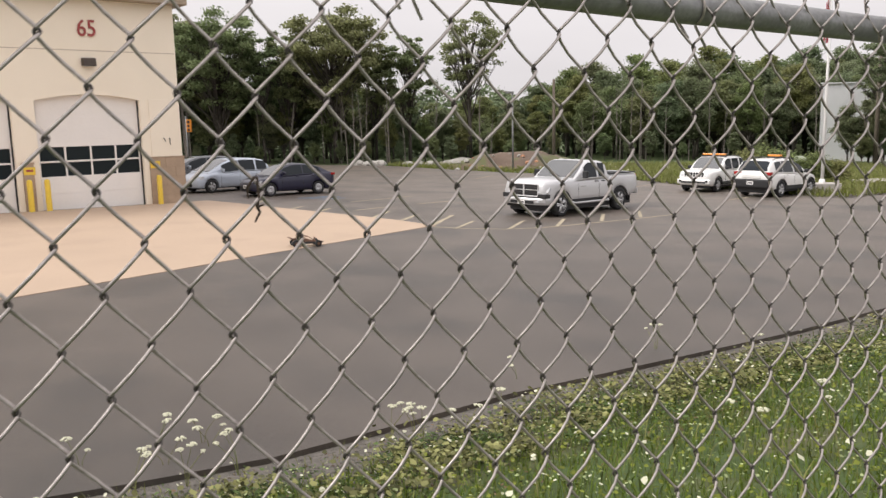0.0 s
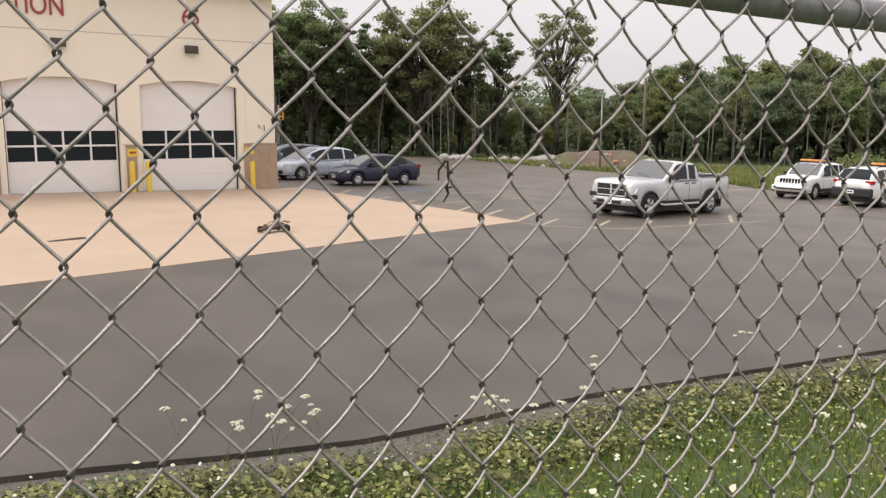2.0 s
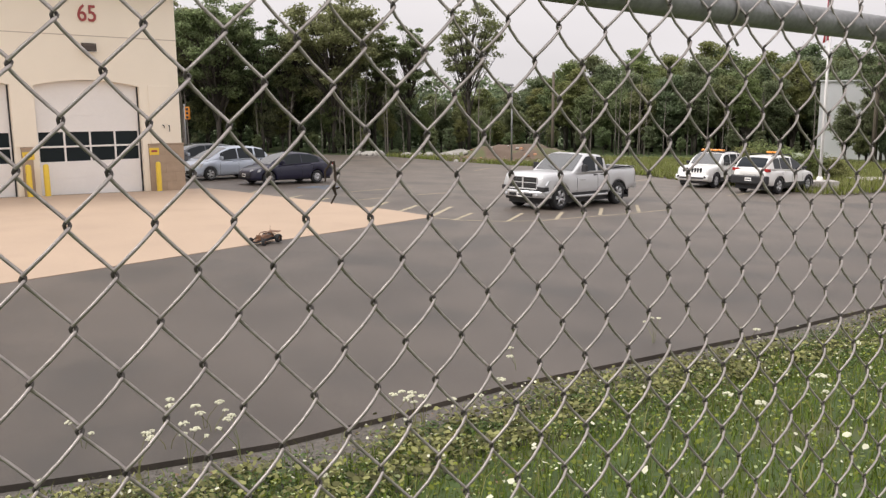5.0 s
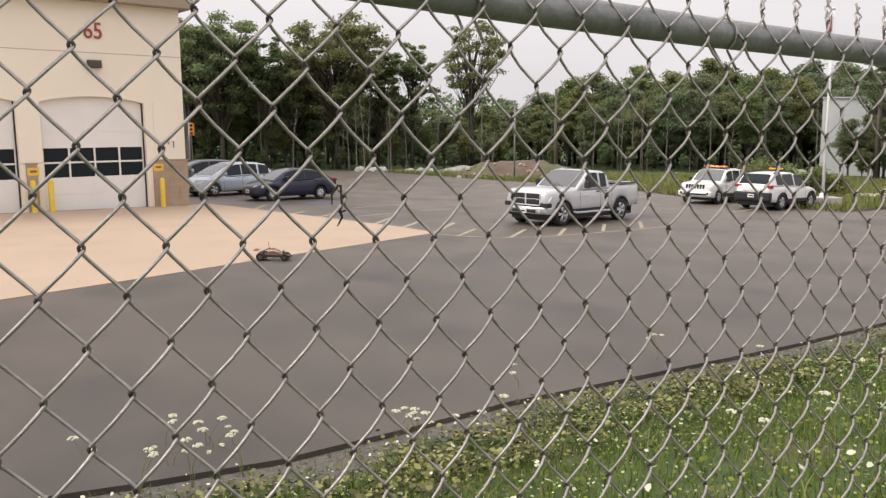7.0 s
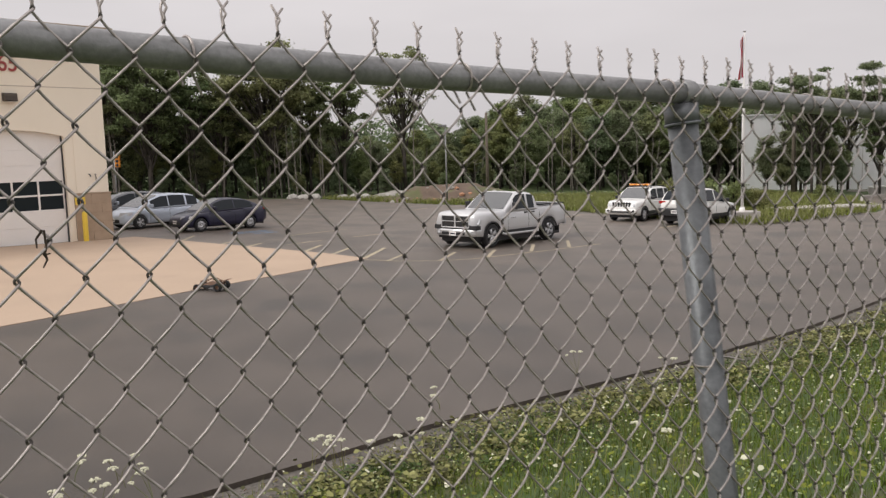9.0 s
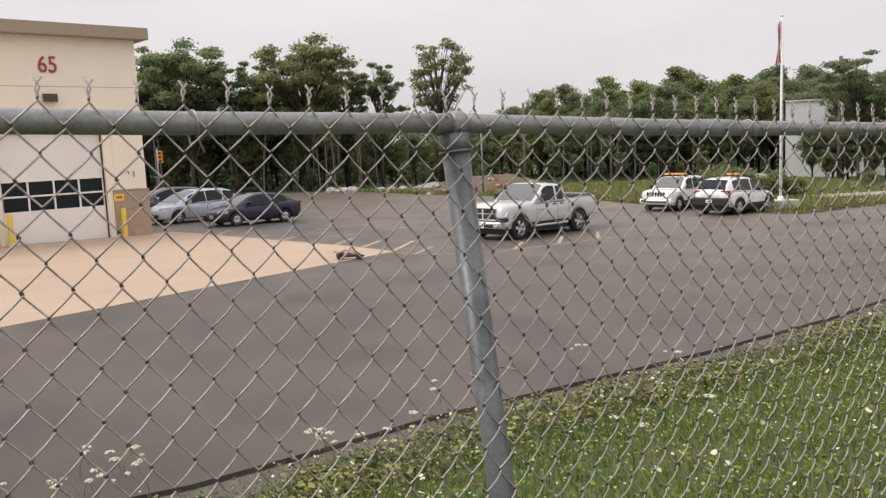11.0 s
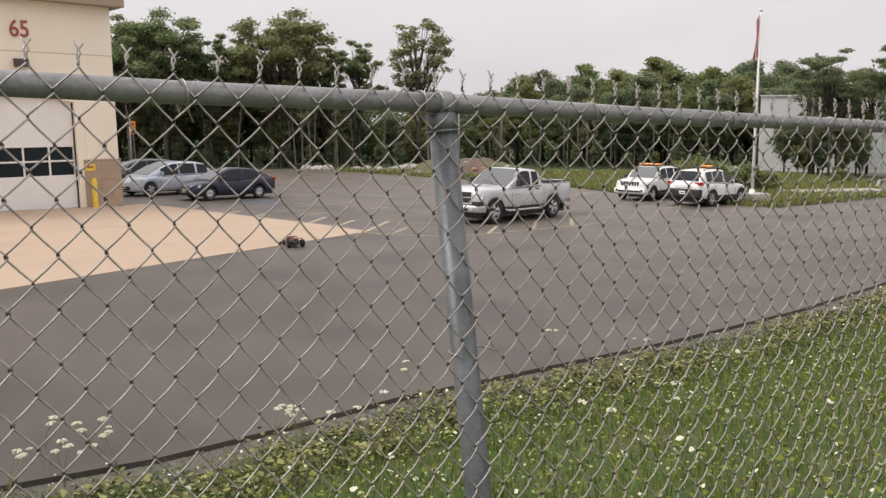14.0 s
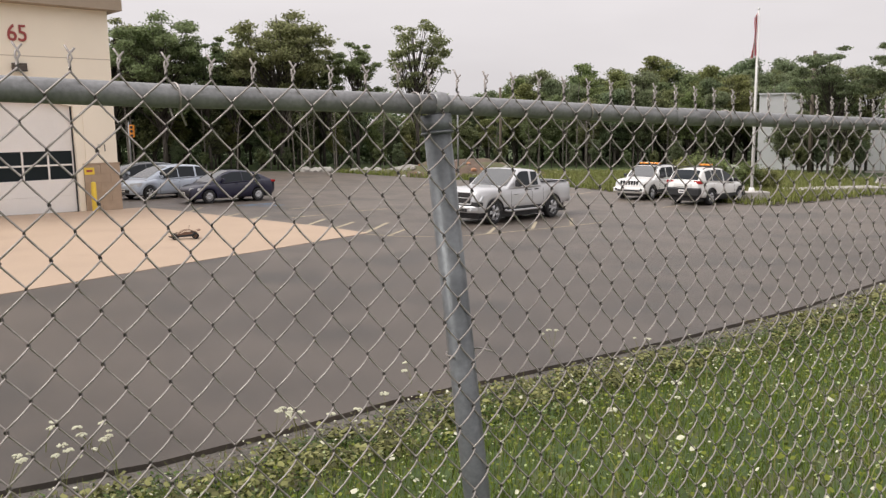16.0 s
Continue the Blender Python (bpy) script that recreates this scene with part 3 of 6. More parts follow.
def strand_mesh(odd, squeeze):
    """One zigzag wire; it hooks round its neighbours at each knot and forks above the rail."""
    bm = bmesh.new()
    pts = []
    for n in range(TOP_J, LOW_J + 1):
        j = n if n > -2 else -2 + (n + 2) * squeeze    # drawn a little closer together at the top
        right = (n % 2 == 1) != odd
        i = 0.515 if right else -0.015
        d = 0.0022 if right else -0.0022
        if pts:
            # a flattened coil: one slope runs in front of the knots, the other behind them
            bulge = 0.0062 if right else -0.0062
            was, here = pts[-1], i * F_A + (j - 0.06) * F_B
            for t in (0.2, 0.5, 0.8):
                pts.append(was.lerp(here, t) + bulge * math.sin(math.pi * t) ** 0.7 * F_N)
        bow = 0.014 if right else -0.014
        pts.append(i * F_A + (j - 0.06) * F_B + d * F_N)
        pts.append((i + bow) * F_A + j * F_B)
        pts.append(i * F_A + (j + 0.06) * F_B - d * F_N)
    lead = pts[0]
    sign = 1 if ((TOP_J % 2 == 1) != odd) else -1
    # the two wires of a knot twist together, then part in a fork
    head = [lead + sign * 0.12 * F_A - 0.78 * F_B, lead - sign * 0.005 * F_A - 0.50 * F_B + 0.002 * F_N, lead - sign * 0.03 * F_A - 0.33 * F_B - 0.002 * F_N, lead + sign * 0.01 * F_A - 0.17 * F_B + 0.002 * F_N]
    tube(bm, head + pts, 0.0018, 5)
    # the shade where wire crosses wire is painted on as darker hooks
    basis = Matrix((F_A, F_B, F_N)).transposed().inverted()
    for q in bm.faces:
        along = (basis @ q.calc_center_median()).y
        along = along if along > -2 else -2 + (along + 2) / squeeze
        if abs(along - round(along)) < 0.085 and along > TOP_J - 0.1:
            q.material_index = 1
    return bm


# the netting is stretched unevenly: where each diamond falls along the fence, its size, drop and slant
NET_ALONG = [(-40, -40), (5.5, 5.5), (8.5, 8.57), (10.5, 10.64), (12.5, 12.76), (14.5, 15.0), (16.5, 17.22), (20.5, 21.48), (23.5, 24.82), (26.5, 28.22), (30.5, 32.85), (33.5, 36.5), (150, 178)]
NET_SIZE = [(4, 1.0), (16, 1.025), (20.5, 1.09), (34, 1.12), (150, 1.2)]
NET_DROP = [(5, 0.0), (8, -0.08), (10, -0.12), (16, -0.19), (20, -0.40), (24, -0.45), (30, -0.58), (34, -0.68), (53, -1.4), (73, -2.4), (150, -6.1)]
NET_SLANT = [(4, 0.0), (7, 0.02), (12, 0.055), (150, 0.055)]
strands = {}
N_LEFT, N_RIGHT = -30, 150
for k in range(2 * N_LEFT, 2 * N_RIGHT):
    u = k / 2
    odd = k % 2 == 1
    jit = Vector((0, 0, random.uniform(-0.0012, 0.0012))) + F_A * random.uniform(-0.012, 0.012)
    size = interp(u, NET_SIZE)
    base = F_O + (interp(u + 0.25, NET_ALONG) - 0.25 * size) * F_A + interp(u, NET_DROP) * F_B + jit
    m = Matrix.Translation(base) @ Matrix.Rotation(interp(u, NET_SLANT) + random.uniform(-0.002, 0.002), 4, F_N) @ Matrix.Scale(size, 4)
    high = u >= 18
    if (odd, high) not in strands:
        strands[odd, high] = part("wire", strand_mesh(odd, 0.93 if high else 0.99), M_WIRE, fence, m=m, smooth=True)
        strands[odd, high].data.materials.append(M_WIRE_DARK)
    else:
        again(strands[odd, high], fence, m)

RAIL_J, RAIL_OFF = -6.40, 0.026


def rail_at(i):
    return lattice(i, RAIL_J + interp(i, [(6, 0.15), (13, 0.1), (19, -0.03), (24, -0.03)]), RAIL_OFF)


POSTS = ((20.16, 0.041), (73.3, -0.062), (124.5, 0.0))    # place along the fence, and lean along it
for a, b in ((-30.0, 20.4), (20.4, 46.0), (46.0, 73.3), (73.3, 150.0)):
    part("top_rail", tube(bmesh.new(), [rail_at(float(q)) for q in np.linspace(a, b, 13)], 0.021, 20), M_STEEL, fence, "galvanised top rail pipe", smooth=True)
part("rail_sleeve", tube(bmesh.new(), [rail_at(31.0), rail_at(33.2)], 0.0235, 20), M_STEEL, fence, smooth=True)


def fence_post(i, lean):
    top = lattice(i, RAIL_J + 0.55, RAIL_OFF + 0.012)
    foot = lattice(i + lean * 44, 36.0, RAIL_OFF + 0.012)

    def axis(j):
        return top.lerp(foot, (j - RAIL_J - 0.55) / (36.0 - RAIL_J - 0.55))

    post = part("fence_post", tube(bmesh.new(), [top, foot], 0.030, 22), M_POST, fence, "galvanised line post leaning slightly", smooth=True)
    bm = bmesh.new()
    tube(bm, [axis(RAIL_J + 0.48), axis(RAIL_J + 1.35)], 0.0345, 22)
    tube(bm, [axis(RAIL_J + 1.30), axis(RAIL_J + 1.42)], 0.0365, 22)
    part("post_cap", bm, M_POST, post, "cast loop cap", smooth=True)
    bm = bmesh.new()
    d = F_A.normalized() * 0.017
    rings = []
    for k in range(20):
        a = 2 * math.pi * k / 20
        ray = math.cos(a) * F_N - math.sin(a) * F_B.normalized()
        rings.append([rail_at(i) + q * ray + e * d for q, e in ((0.0215, -1), (0.0262, -0.85), (0.0272, 0), (0.0262, 0.85), (0.0215, 1))])
    loft(bm, rings + rings[:1], caps=False)
    part("rail_loop", bm, M_STEEL, post, smooth=True)
    for j in (6.2, 18.5, 29.0):
        bm = bmesh.new()
        c = axis(j)
        across = F_A.normalized()
        pts = [c - across * 0.05 - F_N * 0.042 + Vector((0, 0, 0.006)), c - across * 0.036 - F_N * 0.02]
        for k in range(13):
            a = math.pi * (1.0 - k / 12)
            pts.append(c + across * 0.034 * math.cos(a) + F_N * 0.034 * math.sin(a) + Vector((0, 0, 0.01 * k / 12)))
        pts += [c + across * 0.036 - F_N * 0.02 + Vector((0, 0, 0.012)), c + across * 0.055 - F_N * 0.044 + Vector((0, 0, 0.004))]
        part("tie_wire", tube(bm, pts, 0.0022, 6), M_WIRE, post, "twisted tie wire", smooth=True)


for i, lean in POSTS:
    fence_post(i, lean)


def rail_tie(i):
    bm = bmesh.new()
    c = rail_at(i)
    up = -F_B.normalized()
    pts = []
    for k in range(22):
        a = -2.6 + 5.6 * k / 21
        pts.append(c + 0.0232 * (math.cos(a) * up - math.sin(a) * F_N) + F_A * (0.02 + 0.16 * k / 21))
    pts.append(pts[-1] - F_N * 0.01 - up * 0.03 + F_A * 0.1)
    pts.insert(0, pts[0] - F_N * 0.012 - up * 0.02)
    part("tie_wire", tube(bm, pts, 0.0019, 6), M_WIRE, fence, "pale twisted tie wire", smooth=True)


for i in (-1.3, 5.9, 12.1, 19.2, 26.3, 34.1, 41.6, 49, 56.5, 64, 70.3, 78, 86, 94):
    rail_tie(i)

twig = empty("twig", Matrix.Translation(lattice(3.42, -0.98, -0.006)), "dry dark twig caught in the fence wires", "twig")
part("stem", tube(bmesh.new(), [(0, 0, 0.012), (0.001, 0, -0.006), (-0.001, -0.002, -0.014), (0.001, 0, -0.021), (-0.004, 0, -0.030)], [0.0012, 0.0014, 0.002, 0.0013, 0.0008], 6), M_TWIG, twig)
part("side_shoot", tube(bmesh.new(), [(-0.002, 0, 0.012), (-0.009, -0.001, 0.002), (-0.009, 0, -0.008)], [0.0015, 0.0013, 0.0008], 6), M_TWIG, twig)
part("side_shoot", tube(bmesh.new(), [(-0.002, 0, -0.016), (0.005, 0, -0.014)], [0.0012, 0.0008], 6), M_TWIG, twig)

# ---- vehicles ----
def wheel(parent, x, y, r, width, side, spokes=5, rim_mat=None):
    w = empty("wheel", pose(x, y, r), "", "")
    w.parent = parent
    for k in ("label", "category"):
        if k in w:
            del w[k]
    h = width / 2
    tyre = lathe(bmesh.new(), [(r * 0.62, -h * 0.8), (r * 0.9, -h), (r * 0.985, -h * 0.75), (r, -h * 0.3), (r, h * 0.3), (r * 0.985, h * 0.75), (r * 0.9, h), (r * 0.62, h * 0.8)], 28)
    part("tyre", tyre, M_RUBBER, w, smooth=True)
    bm = bmesh.new()
    o = side * h * 0.62
    lathe(bm, [(r * 0.66, side * h * 0.85), (r * 0.6, side * h * 0.7), (r * 0.58, -side * h * 0.6)], 28)
    for k in range(spokes):
        a = 2 * math.pi * k / spokes
        for da in (-0.16, 0.16):
            tube(bm, [(r * 0.08 * math.cos(a), o, r * 0.08 * math.sin(a)), (r * 0.6 * math.cos(a + da), o + side * 0.01, r * 0.6 * math.sin(a + da))], [r * 0.09, r * 0.075], 6)
    lathe(bm, [(0.0, o + side * 0.03), (r * 0.13, o + side * 0.025), (r * 0.15, o)], 14)
    part("rim", bm, rim_mat or M_RIM, w, smooth=True)
    part("brake_disc", lathe(bmesh.new(), [(0.0, 0.0), (r * 0.56, 0.0), (r * 0.56, side * 0.02)], 20), M_BLACK, w)
    return w


def ring_of(half):
    """A full ring from the left half's (y, z) pairs, at one station."""
    return half + [(-y, z) for y, z in half[::-1] if abs(y) > 1e-6]


def shell(stations, section):
    bm = bmesh.new()
    loft(bm, [[(x, y, z) for y, z in ring_of(section(x))] for x in stations], closed=True)
    return bm


def pick(bm, want, lift=0.005):
    """A thin copy of those faces of a shell that are wanted, laid a little proud of it."""
    bm.normal_update()
    out, made = bmesh.new(), {}
    for q in bm.faces:
        if len(q.verts) == 4 and want(q.calc_center_median(), q.normal):
            vs = []
            for v in q.verts:
                if v not in made:
                    made[v] = out.verts.new(v.co + v.normal * lift)
                vs.append(made[v])
            out.faces.new(vs)
    return out


def car(name, label, s, m, paint, category="car", group="parked vehicles"):
    """A parked vehicle from a spec: x ahead, y left, z up, on its wheels."""
    car_ob = empty(name, m, label, category, group)
    L, W, wb, r = s["length"], s["width"] / 2, s["wheelbase"], s["wheel"]
    fx, rx = s["front_axle"], s["front_axle"] - wb
    hood, plan, sill = s["top"], s["plan"], s["sill"]

    def low(x):
        z = interp(x, sill)
        for ax in (fx, rx):
            d = abs(x - ax)
            R = r * 1.22
            if d < R:
                z = max(z, r * 0.9 + math.sqrt(R * R - d * d) * 1.0)
        return z

    xs = set(np.linspace(-L / 2, L / 2, 60))
    for ax in (fx, rx):
        R = r * 1.22
        for t in np.linspace(0, math.pi, 19):
            xs.add(ax + R * math.cos(t) * 0.999)
        xs |= {ax - R - 0.004, ax + R + 0.004}
    xs = sorted(x for x in xs if -L / 2 <= x <= L / 2)

    def section(x):
        w, zt, zs = W * interp(x, plan), interp(x, hood), low(x)
        h = zt - zs
        return [(0, zs), (w * 0.55, zs), (w * 0.93, zs), (w * 0.985, zs + 0.04 * h), (w, zs + 0.3 * h), (w * 0.995, zs + 0.62 * h), (w * 0.975, zs + 0.84 * h), (w * 0.93, zt - 0.015), (w * 0.84, zt + 0.012), (w * 0.45, zt + 0.035), (0, zt + 0.042)]

    body_bm = shell(xs, section)
    part("body", body_bm, paint, car_ob, smooth=True)
    # dark floor pan that closes the wheel wells
    part("floor_pan", boxed(-L / 2 + 0.15, -W * 0.78, 0.2, L / 2 - 0.2, W * 0.78, 0.55), M_BLACK, car_ob)
    # cabin
    roof, belt, cab_w = s["roof"], s["belt"], s["cabin"]
    x0, x1 = roof[0][0], roof[-1][0]
    cx = sorted(set(list(np.linspace(x0, x1, 70)) + [a for a, _ in roof]))

    def cab_section(x):
        zb, zr = interp(x, belt) - 0.03, max(interp(x, roof), interp(x, belt) - 0.02)
        wb_, h = W * interp(x, cab_w), zr - zb
        wr = wb_ - s["lean"] * h
        return [(0, zb), (wb_, zb), (wb_ - 0.1 * s["lean"] * h, zb + 0.1 * h), (wb_ - 0.5 * s["lean"] * h, zb + 0.5 * h), (wb_ - 0.88 * s["lean"] * h, zb + 0.86 * h), (wr - 0.06, zb + 0.955 * h), (wr * 0.7, zr), (0, zr + 0.012)]

    cab = shell(cx, cab_section)
    ws0, ws1 = s["windscreen"]
    rw0, rw1 = s["rear_window"]
    glass = bmesh.new()
    rows = []
    for x in np.linspace(ws0, ws1, 7):
        ring = cab_section(x)
        (ye, ze), (ym, zm), (_, zc) = ring[5], ring[6], ring[7]
        half = ye - 0.035
        row = []
        for q in np.linspace(-1, 1, 13):
            y = abs(q) * half
            z = zc + (zm - zc) * y / ym if y < ym else zm + (ze - zm) * (y - ym) / (ye - ym)
            row.append((x + 0.008, q * half, z + 0.012))
        rows.append(row)
    loft(glass, rows, caps=False)
    part("windscreen", glass, M_SCREEN, car_ob, "windscreen reflecting the pale sky", smooth=True)
    if rw1 > rw0:
        part("rear_window", pick(cab, lambda c, n: rw0 < c.x < rw1 and n.z > 0.1 and abs(c.y) < W * 0.68 and n.x < 0.2), M_DARKGLASS, car_ob, "tinted rear window", smooth=True)
    for a, b in s["windows"]:
        for side in (1, -1):
            wbm = pick(cab, lambda c, n: a < c.x < b and n.y * side > 0.5 and interp(c.x, belt) + 0.02 < c.z < interp(c.x, roof) - s["header"], 0.006)
            if len(wbm.faces):
                part("side_window", wbm, M_DARKGLASS, car_ob, "tinted side window", smooth=True)
            else:
                wbm.free()
    part("cabin", cab, paint, car_ob, smooth=True)
    for x in (fx, rx):
        for side in (1, -1):
            wheel(car_ob, x, side * (W - s["tread"] / 2 - 0.015), r, s["tread"], side, s.get("spokes", 5))
    # mirrors, lamps, plate, handles
    mx = s["mirror"]
    for side in (1, -1):
        y = W * interp(mx[0], cab_w)
        bm = boxed(mx[0] - 0.07, side * (y + 0.02) if side > 0 else -(y + 0.22), mx[1], mx[0] + 0.06, (y + 0.22) if side > 0 else -(y + 0.02), mx[1] + s.get("mirror_h", 0.16), 0.03)
        part("wing_mirror", bm, s.get("mirror_mat", M_BLACK), car_ob)
    f = L / 2
    y0, y1, z0, z1, depth = s["headlight"]
    for side in (1, -1):
        bm = bmesh.new()
        pts = []
        for (yy, zz, back) in ((y0, z0, 0.0), (y1, z0 + 0.02, depth), (y1, z1, depth + 0.1), (y0, z1 - 0.02, 0.06)):
            pts.append((f - s["nose"] - back, side * yy, zz))
        rear = [(x - 0.2, y * 0.98, z) for x, y, z in pts]
        loft(bm, [pts, rear], closed=True)
        part("headlight", bm, M_LAMPGLASS, car_ob, "clear headlight")
    y0, y1, z0, z1, depth = s["taillight"]
    for side in (1, -1):
        bm = boxed(-f + depth - 0.02, min(side * y0, side * y1), z0, -f + depth + 0.22, max(side * y0, side * y1), z1, 0.02)
        part("taillight", bm, M_TAIL, car_ob, "red tail light")
    for hx, hz in s["handles"]:
        for side in (1, -1):
            y = W * interp(hx, plan) * 0.99
            part("door_handle", boxed(hx - 0.1, min(side * (y - 0.02), side * (y + 0.022)), hz, hx + 0.1, max(side * (y - 0.02), side * (y + 0.022)), hz + 0.035, 0.008), s.get("handle_mat", M_BLACK), car_ob)
    for sx in s["seams"]:
        for side in (1, -1):
            y = W * interp(sx, plan)
            zt = interp(sx, hood)
            zb = low(sx)
            bm = bmesh.new()
            tube(bm, [(sx, side * y * 0.986, zb + 0.06 * (zt - zb)), (sx, side * (y + 0.001), zb + 0.32 * (zt - zb)), (sx, side * y * 0.997, zb + 0.62 * (zt - zb)), (sx, side * y * 0.977, zb + 0.83 * (zt - zb))], 0.006, 4)
            part("door_seam", bm, M_BLACK, car_ob)
    return car_ob


def number_plate(parent, x, z, ahead=1):
    p = part("number_plate", boxed(min(x, x + 0.015 * ahead), -0.15, z, max(x, x + 0.015 * ahead), 0.15, z + 0.15, 0.003), M_WHITE, parent, "white plate with dark bar")
    part("plate_bar", boxed(x + 0.0155 * ahead - 0.001, -0.11, z + 0.05, x + 0.0155 * ahead + 0.001, 0.11, z + 0.1), M_PAINT_NAVY, p)


def placed(front_axle_xy, rear_axle_xy, spec):
    """Pose from where the middles of the two axles stand on the lot."""
    a, b = Vector((*front_axle_xy, 0)), Vector((*rear_axle_xy, 0))
    d = (a - b).normalized()
    mid = a - d * spec["front_axle"]
    fz, rz = gz(a.x, a.y), gz(b.x, b.y)
    pitch = -math.atan2(fz - rz, (a - b).length)
    roll = math.atan2(gz(mid.x - d.y, mid.y + d.x) - gz(mid.x + d.y, mid.y - d.x), 2)
    m = Matrix.Translation((mid.x, mid.y, gz(mid.x, mid.y))) @ Euler((roll, pitch, math.atan2(d.y, d.x)), "XYZ").to_matrix().to_4x4()
    return m


PICKUP = dict(
    length=5.56, width=2.02, wheelbase=3.56, wheel=0.415, front_axle=1.93, tread=0.27, spokes=5,
    top=[(-2.78, 1.33), (-0.75, 1.33), (-0.7, 1.24), (0.75, 1.24), (1.0, 1.25), (1.6, 1.245), (2.2, 1.25), (2.58, 1.225), (2.73, 1.18), (2.78, 1.09)],
    plan=[(-2.78, 0.955), (-2.68, 0.97), (-0.5, 0.97), (1.2, 0.97), (1.9, 0.99), (2.4, 0.97), (2.63, 0.92), (2.78, 0.84)],
    sill=[(-2.78, 0.62), (-2.3, 0.50), (-1.0, 0.47), (1.4, 0.47), (2.4, 0.48), (2.78, 0.5)],
    roof=[(-0.90, 1.24), (-0.86, 1.42), (-0.76, 1.76), (-0.60, 1.85), (0.0, 1.89), (0.24, 1.89), (0.40, 1.845), (0.68, 1.63), (0.95, 1.41), (1.16, 1.235)],
    belt=[(-1.0, 1.25), (1.4, 1.24)], cabin=[(-1.0, 0.93), (-0.7, 0.95), (0.8, 0.95), (1.16, 0.9)], lean=0.22,
    windscreen=(0.37, 1.09), rear_window=(-0.88, -0.74), windows=[(-0.66, -0.26), (-0.16, 0.6)], header=0.12,
    mirror=(0.74, 1.27), mirror_h=0.26, headlight=(0.62, 0.96, 0.83, 1.01, 0.14), nose=-0.045, taillight=(0.80, 0.93, 0.95, 1.28, -0.01),
    handles=[(-0.12, 1.12), (-0.55, 1.12)], seams=[(-0.98), (-0.28), (0.98)])


